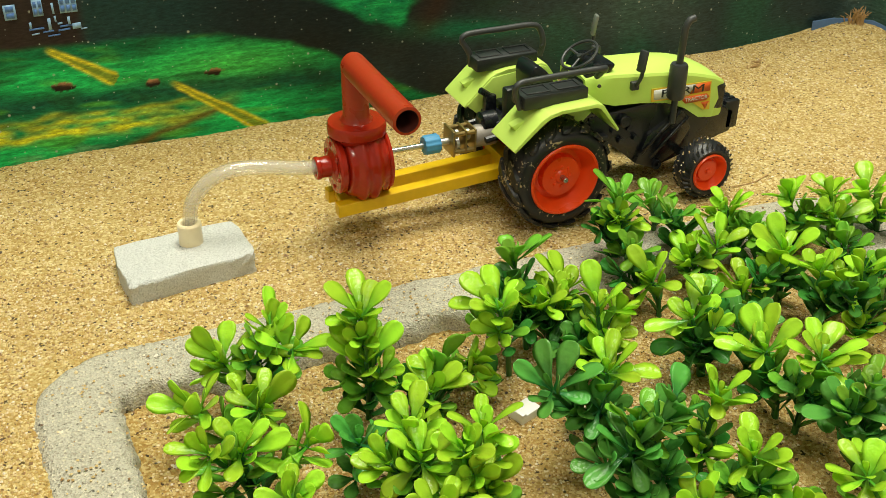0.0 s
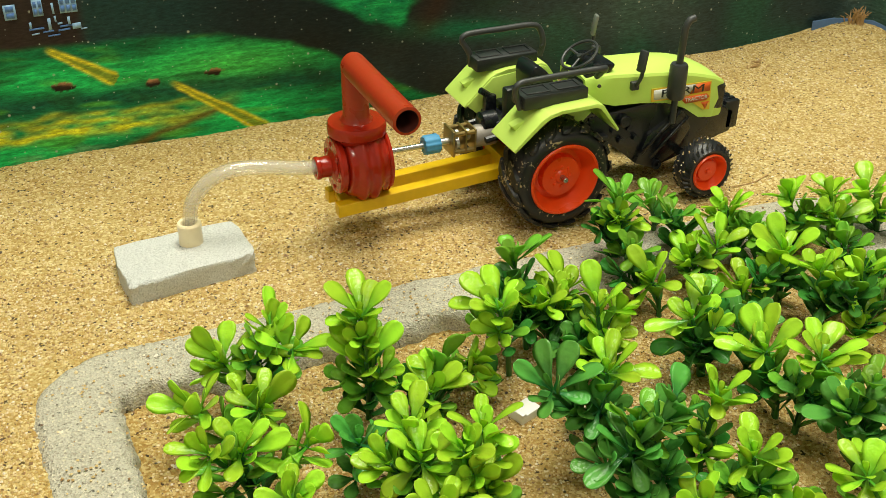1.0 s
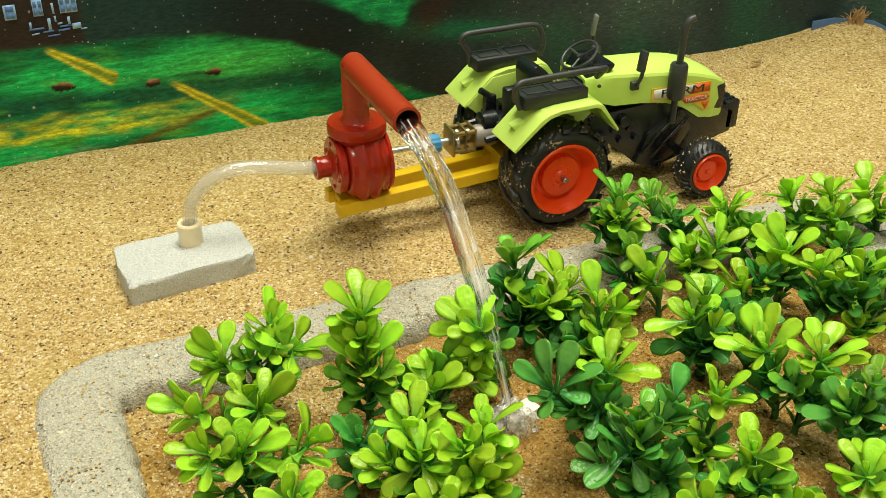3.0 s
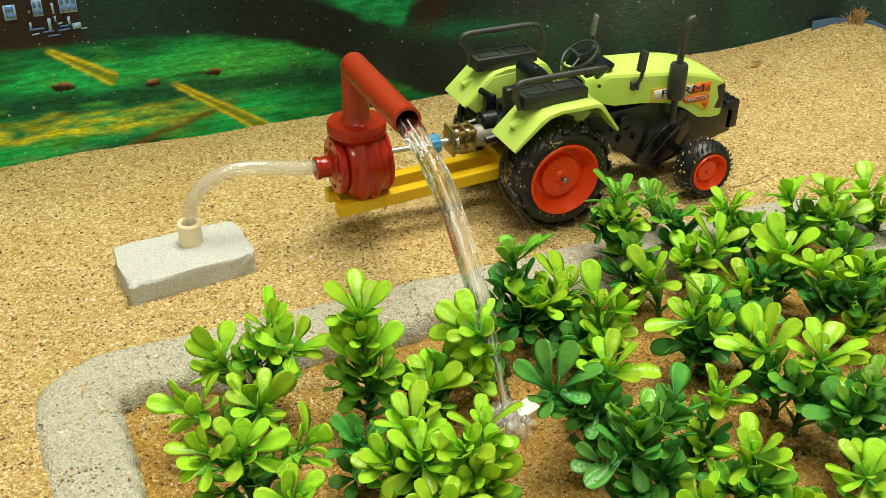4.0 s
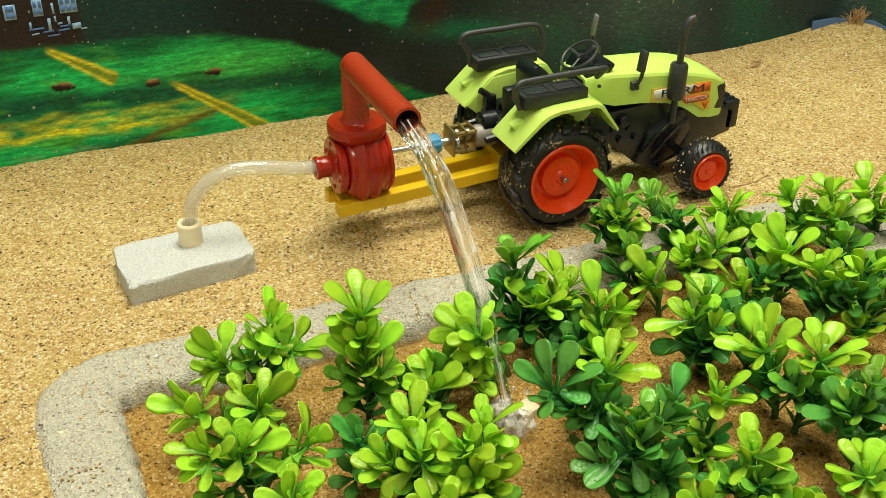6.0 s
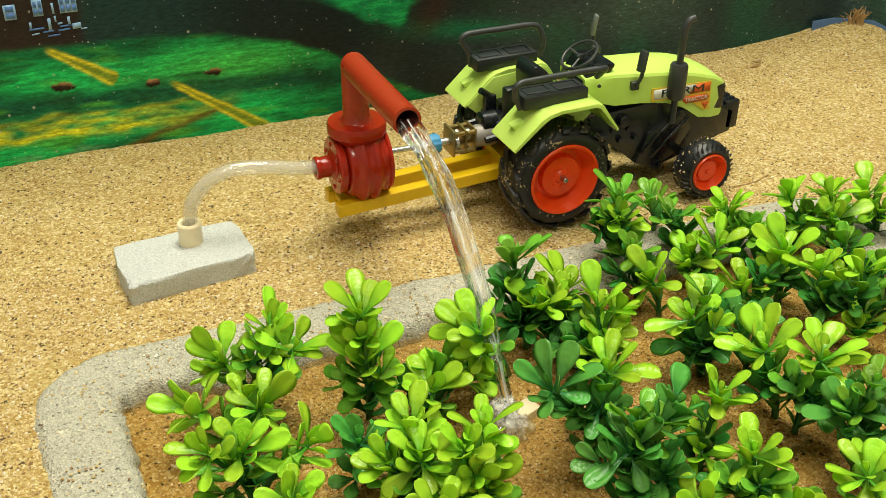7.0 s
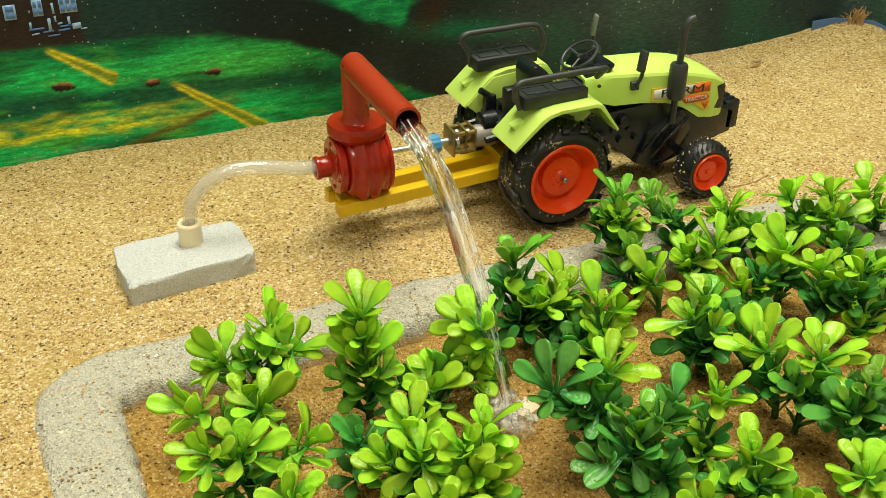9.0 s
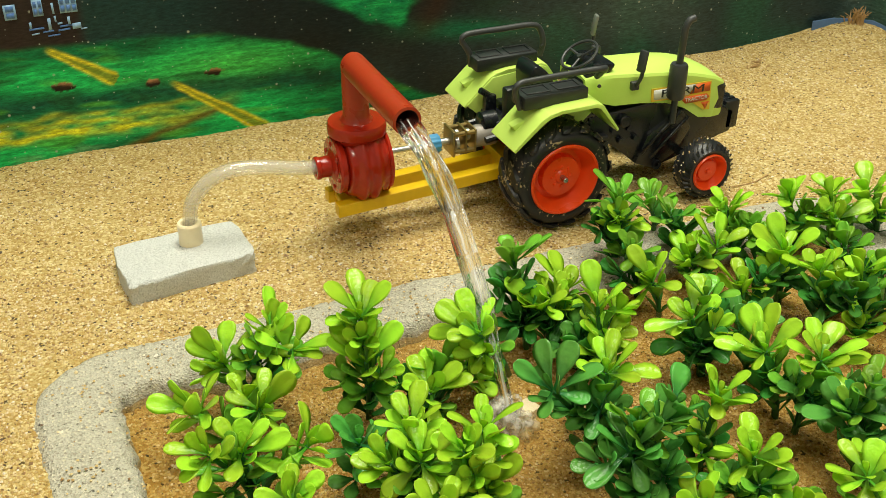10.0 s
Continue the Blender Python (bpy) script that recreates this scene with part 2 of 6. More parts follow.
def lathe(bm, profile, m=None, n=32, closed=False):
    """Turns (along, radius) pairs about the local x axis."""
    rings, made = [], []
    for a, r in profile:
        if r < 1e-7:
            ring = [bm.verts.new((a, 0, 0))]
        else:
            ring = [bm.verts.new((a, r * math.cos(2 * math.pi * i / n), r * math.sin(2 * math.pi * i / n))) for i in range(n)]
        rings.append(ring)
        made += ring
    pairs = list(zip(rings, rings[1:])) + ([(rings[-1], rings[0])] if closed else [])
    for p, q in pairs:
        for i in range(n):
            j = (i + 1) % n
            if len(p) == 1 and len(q) == 1:
                break
            if len(p) == 1:
                bm.faces.new((p[0], q[i], q[j]))
            elif len(q) == 1:
                bm.faces.new((p[i], p[j], q[0]))
            else:
                bm.faces.new((p[i], p[j], q[j], q[i]))
    if m is not None:
        bmesh.ops.transform(bm, matrix=m, verts=made)
    return bm


def tube(bm, pts, radius, n=10, caps=True, inner=0.0):
    """A round tube along points; radius is a number or one per point."""
    pts = [Vector(p) for p in pts]
    rad = radius if isinstance(radius, (list, tuple)) else [radius] * len(pts)
    up, loops = None, []
    for i, p in enumerate(pts):
        d = (pts[min(i + 1, len(pts) - 1)] - pts[max(i - 1, 0)]).normalized()
        if up is None:
            up = d.orthogonal().normalized()
        up = (up - d * up.dot(d)).normalized()
        side = d.cross(up)
        loops.append((p, up, side))

    def rings(scale_of):
        return [[bm.verts.new(p + (u * math.cos(2 * math.pi * k / n) + s * math.sin(2 * math.pi * k / n)) * scale_of(r)) for k in range(n)] for (p, u, s), r in zip(loops, rad)]

    def skin(rs):
        for a, b in zip(rs, rs[1:]):
            for k in range(n):
                j = (k + 1) % n
                bm.faces.new((a[k], a[j], b[j], b[k]))

    out = rings(lambda r: r)
    skin(out)
    if inner:
        inn = rings(lambda r: r * inner)
        skin(inn)
        for a, b in ((out[0], inn[0]), (out[-1], inn[-1])):
            for k in range(n):
                j = (k + 1) % n
                bm.faces.new((a[k], a[j], b[j], b[k]))
    elif caps:
        bm.faces.new(out[0]), bm.faces.new(out[-1])
    return bm


def smooth_path(pts, per=6):
    """Catmull-Rom through the points."""
    pts = [Vector(p) for p in pts]
    q = [pts[0] * 2 - pts[1]] + pts + [pts[-1] * 2 - pts[-2]]
    out = []
    for i in range(1, len(q) - 2):
        a, b, c, d = q[i - 1:i + 3]
        for k in range(per):
            t = k / per
            out.append(0.5 * (2 * b + (c - a) * t + (2 * a - 5 * b + 4 * c - d) * t * t + (3 * b - a - 3 * c + d) * t ** 3))
    return out + [pts[-1]]


def slab(bm, outline, y0, y1, bev=0.0, m=None):
    """A plate: an (x, z) outline drawn from y0 to y1."""
    a = [bm.verts.new((x, y0, z)) for x, z in outline]
    b = [bm.verts.new((x, y1, z)) for x, z in outline]
    fs = [bm.faces.new(a), bm.faces.new(b[::-1])]
    k = len(outline)
    fs += [bm.faces.new((a[i], b[i], b[(i + 1) % k], a[(i + 1) % k])) for i in range(k)]
    if m is not None:
        bmesh.ops.transform(bm, matrix=m, verts=a + b)
    if bev:
        bmesh.ops.bevel(bm, geom=list({e for f in fs for e in f.edges}), offset=bev, segments=2, affect="EDGES", profile=0.5)
    return bm


ALONG_Y = pose(0, 0, 0, 0, 0, 90)       # local x becomes y
ALONG_Z = pose(0, 0, 0, 0, -90, 0)      # local x becomes z


# ---------------------------------------------------------------- the ground
BED = (-0.220, 0.122, -0.345, -0.086)     # inside of the kerb
KERB = 0.033


def bed_depth(x, y):
    """0 outside the bed, 1 inside it."""
    d = min(x - BED[0], BED[1] - x, y - BED[2], BED[3] - y)
    return max(0.0, min(1.0, (d + 0.012) / 0.010))


def sand_height(x, y):
    v = Vector((x, y, 0))
    fine = noise.noise(v * 140) * 0.0006 + noise.noise(v * 420) * 0.00035
    broad = noise.noise(v * 17) * 0.0016
    w = bed_depth(x, y)
    out = broad + fine - 0.0004
    # the heap in the far corner of the backdrop
    out += 0.010 * math.exp(-((x - 0.335) ** 2 + (y - 0.135) ** 2) / 0.0018)
    hollow = 0.0035 * math.exp(-((x + 0.078) ** 2 + (y + 0.132) ** 2) / 0.0012)
    inside = -0.0088 + noise.noise(v * 30 + Vector((5, 3, 0))) * 0.0022 + fine * 1.6 - hollow
    return out * (1 - w) + inside * w


def ground():
    def axis(lo, a, b, hi, step):
        return np.concatenate([np.linspace(lo, a, 10)[:-1], np.arange(a, b, step), np.linspace(b, hi, 10)])
    xs, ys = axis(-1.6, -0.30, 0.42, 1.6, 0.0018), axis(-1.6, -0.30, 0.18, 1.6, 0.0018)
    verts = [(x, y, sand_height(x, y)) for y in ys for x in xs]
    w = len(xs)
    faces = [(j * w + i, j * w + i + 1, (j + 1) * w + i + 1, (j + 1) * w + i) for j in range(len(ys) - 1) for i in range(w - 1)]
    me = bpy.data.meshes.new("ground")
    me.from_pydata(verts, [], faces)
    for p in me.polygons:
        p.use_smooth = True
    me.materials.append(SAND)
    me.materials.append(DAMP_SAND)
    for p in me.polygons:
        if bed_depth(p.center.x, p.center.y) > 0.5:
            p.material_index = 1
    return tagged(new("ground", me), "coarse golden sand spread flat with a sunken planting bed", "sand", kind="structure")


ground()


def sand_grains():
    """Loose coarse grains lying on the sheet."""
    rnd = np.random.RandomState(4)
    verts, faces = [], []
    unit = np.array([(1, 0, 0), (-1, 0, 0), (0, 1, 0), (0, -1, 0), (0, 0, 1), (0, 0, -1)], float)
    tri = [(0, 2, 4), (2, 1, 4), (1, 3, 4), (3, 0, 4), (2, 0, 5), (1, 2, 5), (3, 1, 5), (0, 3, 5)]
    for _ in range(85000):
        x, y = rnd.uniform(-0.29, 0.36), rnd.uniform(-0.29, 0.14)
        if rnd.rand() < 0.35:
            x, y = rnd.uniform(-0.28, 0.0), rnd.uniform(-0.26, 0.02)
        d = min(x - BED[0], BED[1] - x, y - BED[2], BED[3] - y)
        if -KERB < d < 0.003 and rnd.rand() > 0.10:
            continue
        on_kerb = -KERB < d < 0.0
        z = 0.0018 if on_kerb else sand_height(x, y)
        r = rnd.uniform(0.00030, 0.00080) * (1.6 if rnd.rand() < 0.04 else 1)
        a = unit * r * rnd.uniform(0.6, 1.3, (6, 1))
        t = rnd.uniform(0, 6.28)
        c, s = math.cos(t), math.sin(t)
        k = len(verts)
        verts += [(x + u[0] * c - u[1] * s, y + u[0] * s + u[1] * c, z + u[2] * 0.8 + r * 0.2) for u in a]
        faces += [tuple(k + i for i in f) for f in tri]
    me = bpy.data.meshes.new("sand_grains")
    me.from_pydata(verts, [], faces)
    me.materials.append(GRAIN)
    return tagged(new("sand_grains", me), "loose ochre, cream and dark sand grains", "sand", kind="stuff")


sand_grains()


def kerb():
    """The cast concrete rim of the bed: a ring with rounded corners and a crumbly inner face."""
    cx0, cx1, cy0, cy1 = BED[0] - KERB / 2, BED[1] + KERB / 2, BED[2] - KERB / 2, BED[3] + KERB / 2
    rad, path = 0.0185, []
    for (ax, ay), start in (((cx1 - rad, cy1 - rad), 0), ((cx0 + rad, cy1 - rad), 90), ((cx0 + rad, cy0 + rad), 180), ((cx1 - rad, cy0 + rad), 270)):
        for k in range(13):
            t = radians(start + k * 7.5)
            path.append((ax + rad * math.cos(t), ay + rad * math.sin(t), math.cos(t), math.sin(t)))
    dense = []
    for a, b in zip(path, path[1:] + path[:1]):
        steps = max(1, int(math.hypot(b[0] - a[0], b[1] - a[1]) / 0.0025))
        for k in range(steps):
            dense.append([a[i] + (b[i] - a[i]) * k / steps for i in range(4)])
    h = KERB / 2
    sect = [(-h - 0.001, -0.016), (-h, -0.010), (-h + 0.0005, -0.005), (-h + 0.0015, -0.0012), (-h + 0.004, 0.0012)]
    sect += [(-h + 0.004 + (KERB - 0.008) * k / 9, 0.0016) for k in range(1, 9)]
    sect += [(h - 0.004, 0.0012), (h - 0.001, -0.0006), (h, -0.006)]
    verts = []
    for x, y, nx, ny in dense:
        for o, z in sect:
            v = Vector((x, y, z))
            inner = 1.0 if o < -h + 0.003 else 0.0
            edge = noise.noise(v * 40) * 0.0030 + noise.noise(v * 170) * 0.0006 * (1 + inner * 5)
            lift = noise.noise(v * 40 + Vector((9, 0, 0))) * 0.0007 + noise.noise(v * 330) * 0.0007 + noise.noise(v * 120) * 0.0005
            oo = o + edge * (1.0 if abs(o) > h - 0.005 else 0.2)
            verts.append((x + nx * oo, y + ny * oo, z + lift))
    k, n = len(sect), len(dense)
    faces = [(i * k + j, i * k + j + 1, (i + 1) % n * k + j + 1, (i + 1) % n * k + j) for i in range(n) for j in range(k - 1)]
    me = bpy.data.meshes.new("kerb")
    me.from_pydata(verts, [], faces)
    for p in me.polygons:
        p.use_smooth = True
    me.materials.append(CONCRETE)
    me.flip_normals()
    return tagged(new("kerb", me), "rough grey concrete kerb around the planting bed", "kerb", kind="structure")


kerb()


# ---------------------------------------------------------------- the printed backdrop
def print_material():
    m, n, l, b = nodes_of("printed_vinyl")
    at = n.new("ShaderNodeVertexColor")
    at.layer_name = "print"
    v = coords(n, l, 1.0)
    streak = noise_tex(n, l, coords(n, l, (22, 22, 90)), 9, 6, 0.75)
    col = mix(n, l, 1.0, at.outputs["Color"], ramp(n, l, streak, [(0.32, grey(0.55)), (0.5, grey(1.08)), (0.68, grey(1.75))]), "MULTIPLY")
    for size, keep, tone in ((330, 0.70, (0.50, 0.55, 0.48)), (150, 0.80, (0.45, 0.48, 0.40)), (420, 0.75, (0.010, 0.014, 0.012))):
        vo = n.new("ShaderNodeTexVoronoi")
        vo.inputs["Scale"].default_value = size
        l.new(v, vo.inputs["Vector"])
        sel = n.new("ShaderNodeSeparateColor")
        l.new(vo.outputs["Color"], sel.inputs["Color"])
        few = ramp(n, l, sel.outputs[0], [(keep, grey(0)), (keep + 0.02, grey(1))])
        dot = ramp(n, l, vo.outputs["Distance"], [(0.06, grey(0.9)), (0.15, grey(0))])
        col = mix(n, l, mix(n, l, 1.0, few, dot, "MULTIPLY"), col, tone)
    l.new(col, b.inputs["Base Color"])
    b.inputs["Roughness"].default_value = 0.35
    b.inputs["Specular IOR Level"].default_value = 0.22
    bump(n, l, noise_tex(n, l, v, 60, 3), b, 0.15, 0.001)
    return m


VINYL = print_material()
PRINT_BLUE = painted("printed_blue", (0.10, 0.24, 0.60), 0.4, vary=0.3, grain=300)
PRINT_PALE = painted("printed_pale_blue", (0.30, 0.52, 0.80), 0.4, vary=0.2, grain=300)

BACK_Y = 0.142


def step(a, b, x):
    t = max(0.0, min(1.0, (x - a) / (b - a)))
    return t * t * (3 - 2 * t)


def blend(a, b, t):
    return tuple(p + (q - p) * t for p, q in zip(a, b))


def near_line(x, z, a, b):
    """How far along the line from a to b, and how far beside it."""
    dx, dz = b[0] - a[0], b[1] - a[1]
    k = dx * dx + dz * dz
    t = ((x - a[0]) * dx + (z - a[1]) * dz) / k
    return t, ((x - a[0]) * -dz + (z - a[1]) * dx) / math.sqrt(k)


EDGE_X, EDGE_Z = (-0.30, -0.236, -0.155, -0.124, -0.084, -0.064, -0.032, 0.0, 0.06), (0.066, 0.0645, 0.0610, 0.0590, 0.0480, 0.0400, 0.0210, 0.0030, -0.02)


def print_colour(x, z):
    """The printed landscape: dark woods, a lit green field with yellow bands, paths and stones, a green hill behind."""
    v = Vector((x, 0, z))
    w = noise.noise(v * 28) * 0.004 + noise.noise(v * 90) * 0.002
    fine = noise.noise(Vector((x * 90, 2, z * 260)))
    woods = blend((0.014, 0.026, 0.028), blend((0.014, 0.019, 0.017), (0.012, 0.050, 0.034), step(0.0, 0.12, x)), step(-0.2, 0.4, noise.noise(v * 22)))
    woods = blend(woods, (0.010, 0.075, 0.046), 0.8 * step(0.10, 0.30, x) * step(-0.4, 0.5, noise.noise(v * 16 + Vector((3, 0, 0)))))
    woods = blend(woods, (0.055, 0.085, 0.075), 0.5 * step(0.1, 0.6, noise.noise(v * 13 + Vector((0, 8, 0)))))
    woods = tuple(k * (0.70 + 0.85 * step(-0.02, 0.06, x)) for k in woods)
    woods = blend(woods, (0.012, 0.048, 0.044), 0.7 * step(-0.10, -0.16, x))
    woods = blend(woods, (0.028, 0.011, 0.010), 0.8 * step(-0.192, -0.200, x))
    # the field's upper edge falls to the right
    edge = float(np.interp(x, EDGE_X, EDGE_Z)) + 0.4 * w
    field = blend((0.004, 0.18, 0.060), (0.010, 0.46, 0.11), step(-0.35, 0.35, noise.noise(Vector((x * 14, 0, z * 55)))))
    field = blend(field, (0.07, 0.46, 0.06), 0.7 * math.exp(-((x + 0.115) / 0.05) ** 2 - ((z - 0.040) / 0.012) ** 2))
    field = blend(field, (0.003, 0.060, 0.042), 0.8 * math.exp(-((z - 0.031 + 0.05 * (x + 0.2) + w) / 0.006) ** 2))
    field = blend(field, (0.012, 0.09, 0.03), 0.6 * step(0.15, 0.55, noise.noise(Vector((x * 40, 7, z * 120)))))
    # wavy yellow bands, a brown furrow that climbs to the right, and a pale mottled strip by the sand
    wave = 0.0007 * math.sin(x * 95) + 0.0005 * math.sin(x * 240 + 1)
    for mid, thick, much in ((0.0225, 0.0016, 0.55), (0.0185, 0.0018, 0.8), (0.0130, 0.0026, 1.0)):
        band = math.exp(-((z - mid + 0.02 * (x + 0.2) + 0.6 * w + wave) / thick) ** 2) * step(-0.125, -0.17, x)
        field = blend(field, (0.62, 0.62, 0.02), max(0, min(0.92, much * band * (0.80 + 1.3 * fine))))
    t, d = near_line(x, z, (-0.185, -0.002), (-0.120, 0.0175))
    if -0.1 < t < 1.15:
        field = blend(field, (0.16, 0.085, 0.012), 0.85 * math.exp(-((d + w * 0.4) / 0.0024) ** 2) * step(-0.1, 0.1, t) * step(1.15, 0.8, t))
        field = blend(field, (0.34, 0.28, 0.015), 0.45 * math.exp(-((d - 0.0035 + w * 0.4) / 0.0022) ** 2) * step(0.2, 0.5, t) * step(1.15, 0.8, t))
    field = blend(field, (0.16, 0.36, 0.16), 0.55 * step(0.008, 0.002, z) * step(-0.185, -0.205, x) * step(-0.2, 0.3, fine))
    field = blend(field, (0.11, 0.46, 0.035), 0.5 * step(0.25, 0.6, noise.noise(Vector((x * 30, 4, z * 160)))))
    field = tuple(k * (1 - 0.45 * step(-0.12, -0.06, x)) * (1 - 0.2 * step(0.038, 0.060, z)) for k in field)
    field = tuple(k * (1 + 0.55 * noise.noise(Vector((x * 55, 9, z * 470)))) for k in field)
    # two paths that widen towards the viewer, with double yellow edges
    for a, b, wide in (((-0.217, 0.0630), (-0.1835, 0.0405), 0.0036), ((-0.1545, 0.0345), (-0.1015, -0.003), 0.0036)):
        t, d = near_line(x, z, a, b)
        if -0.02 < t < 1.02:
            h = wide * (0.22 + 0.72 * t)
            d += 0.0005 * noise.noise(v * 160)
            field = blend(field, (0.22, 0.26, 0.015), 0.85 * step(h * 1.15, h * 0.85, abs(d)) * step(-0.02, 0.12, t))
            rim = math.exp(-((abs(d) - h) / 0.0009) ** 2)
            field = blend(field, (0.85, 0.72, 0.03), max(0, min(1, rim * (0.85 + 0.4 * fine) * step(-0.02, 0.14, t) * step(1.02, 0.94, t))))
    for rx, rz, rw, rh in ((-0.211, 0.0405, 0.0062, 0.0026), (-0.164, 0.0355, 0.0044, 0.0024), (-0.129, 0.0368, 0.0052, 0.0021)):
        q = ((x - rx) / rw) ** 2 + ((z - rz) / rh) ** 2 + 0.7 * noise.noise(v * 420)
        if q < 1.2:
            top = step(-0.2, 0.8, (z - rz) / rh + 0.5 * fine)
            field = blend(field, blend((0.014, 0.008, 0.006), (0.34, 0.17, 0.08), top), step(1.2, 0.8, q))
    c = blend(woods, field, step(-0.0025, 0.0025, edge - z))
    # the hill behind
    low = 0.0715 - 0.48 * (x + 0.067)
    hill = step(-0.003, 0.004, z - low - w) * step(0.004, -0.004, x + 0.012 - (z - 0.05) * 0.6 + w * 2)
    c = blend(c, blend((0.006, 0.15, 0.060), (0.015, 0.36, 0.095), 0.5 + fine), hill)
    c = blend(c, (0.008, 0.15, 0.07), 0.85 * math.exp(-((z - 0.042 + 0.12 * (x - 0.02)) / 0.006) ** 2 - ((x - 0.030) / 0.04) ** 2))
    c = blend(c, (0.045, 0.018, 0.010), 0.6 * math.exp(-((x - 0.004 - (z - 0.05) * 0.5) / 0.010) ** 2) * step(0.035, 0.05, z))
    return c


def backdrop():
    """A vinyl sheet along the back that turns forward at the far corner."""
    path = [(-0.60 + 0.030 * i, BACK_Y) for i in range(11)] + [(-0.28 + 0.0008 * i, BACK_Y) for i in range(350)] + [(0.0016 * i, BACK_Y) for i in range(206)]
    x0 = path[-1][0]
    path += [(x0 + 0.018 * math.sin(radians(a)), BACK_Y - 0.018 + 0.018 * math.cos(radians(a))) for a in range(8, 82, 8)]
    path += [(x0 + 0.018 + 0.0035 * k * 0.25, BACK_Y - 0.022 - 0.0035 * k) for k in range(110)]
    zs = [-0.02, -0.01] + [-0.006 + 0.0008 * k for k in range(131)] + [0.105, 0.12, 0.14, 0.17, 0.22, 0.30]
    verts, cols, run = [], [], -0.60
    for i, (x, y) in enumerate(path):
        if i:
            run += math.hypot(x - path[i - 1][0], y - path[i - 1][1])
        for z in zs:
            wave = noise.noise(Vector((run * 9, 0, z * 6))) * 0.0016 * step(-0.17, -0.10, run)
            verts.append((x, y + wave, z))
            cols.append((*print_colour(run, z), 1))
    k = len(zs)
    faces = [(i * k + j, (i + 1) * k + j, (i + 1) * k + j + 1, i * k + j + 1) for i in range(len(path) - 1) for j in range(k - 1)]
    me = bpy.data.meshes.new("backdrop")
    me.from_pydata(verts, [], faces)
    layer = me.color_attributes.new("print", "FLOAT_COLOR", "POINT")
    layer.data.foreach_set("color", np.array(cols, dtype=np.float32).ravel())
    for p in me.polygons:
        p.use_smooth = True
    me.materials.append(VINYL)
    ob = tagged(new("backdrop", me), "glossy printed vinyl sheet with dark woods and green fields", "backdrop", kind="structure")
    so = ob.modifiers.new("thickness", "SOLIDIFY")
    so.thickness, so.offset = 0.001, 1

    def flat(name, outline, material, lift=0.0015, label=""):
        bm = bmesh.new()
        slab(bm, outline, BACK_Y - lift - 0.0003, BACK_Y - lift)
        return part(name, bm, material, ob, label)

    # the printed house: windows with pale frames, blue marks under them
    for x, z, w, h, panes in ((-0.2299, 0.0845, 0.0060, 0.0078, 1), (-0.2163, 0.0852, 0.0050, 0.0086, 2), (-0.2012, 0.0855, 0.0088, 0.0090, 3)):
        flat("printed_window", [(x - w / 2, z - h / 2), (x + w / 2, z - h / 2), (x + w / 2, z + h / 2), (x - w / 2, z + h / 2)], PRINT_PALE)
        for k in range(panes):
            for r in range(2):
                cx, cz = x - w / 2 + w * (k + 0.5) / panes, z + h * (0.23 if r else -0.23)
                pw, ph = w / panes * 0.33, h * 0.18
                flat("printed_pane", [(cx - pw, cz - ph), (cx + pw, cz - ph), (cx + pw, cz + ph), (cx - pw, cz + ph)], PRINT_BLUE, 0.0019)
    flat("printed_post", [(-0.2094, 0.0812), (-0.2084, 0.0812), (-0.2084, 0.0870), (-0.2096, 0.0870)], PRINT_PALE)
    flat("printed_post", [(-0.2090, 0.0768), (-0.2080, 0.0768), (-0.2082, 0.0800), (-0.2092, 0.0800)], PRINT_PALE)
    for x, z, w, h in ((-0.2185, 0.0742, 0.0074, 0.0012), (-0.2212, 0.0765, 0.0012, 0.0036), (-0.2195, 0.0716, 0.0040, 0.0010), (-0.2118, 0.0760, 0.0016, 0.0066),
                       (-0.2130, 0.0722, 0.0056, 0.0010), (-0.2105, 0.0698, 0.0062, 0.0010), (-0.2066, 0.0758, 0.0024, 0.0012), (-0.2040, 0.0742, 0.0060, 0.0012),
                       (-0.2050, 0.0722, 0.0060, 0.0012), (-0.2020, 0.0765, 0.0014, 0.0050), (-0.1985, 0.0735, 0.0044, 0.0034), (-0.1950, 0.0716, 0.0030, 0.0010)):
        flat("printed_mark", [(x - w / 2, z - h / 2), (x + w / 2, z - h / 2 + 0.0003), (x + w / 2, z + h / 2), (x - w / 2, z + h / 2 - 0.0003)], PRINT_BLUE if w > h * 4 else PRINT_PALE)
    return ob


backdrop()


def room():
    """Plain walls and a ceiling that close the place."""
    for name, dims in (("wall_north", (-1.7, 1.7, 1.6, 1.7, -0.1, 2.0)), ("wall_south", (-1.7, 1.7, -1.7, -1.6, -0.1, 2.0)),
                       ("wall_west", (-1.7, -1.6, -1.6, 1.6, -0.1, 2.0)), ("wall_east", (1.6, 1.7, -1.6, 1.6, -0.1, 2.0)), ("ceiling", (-1.7, 1.7, -1.7, 1.7, 2.0, 2.1))):
        ob = new(name, finish(box(bmesh.new(), *dims), WALLPAINT, False))
        tagged(ob, "plain off-white painted surface of the room", "ceiling" if name == "ceiling" else "wall", kind="structure")


room()


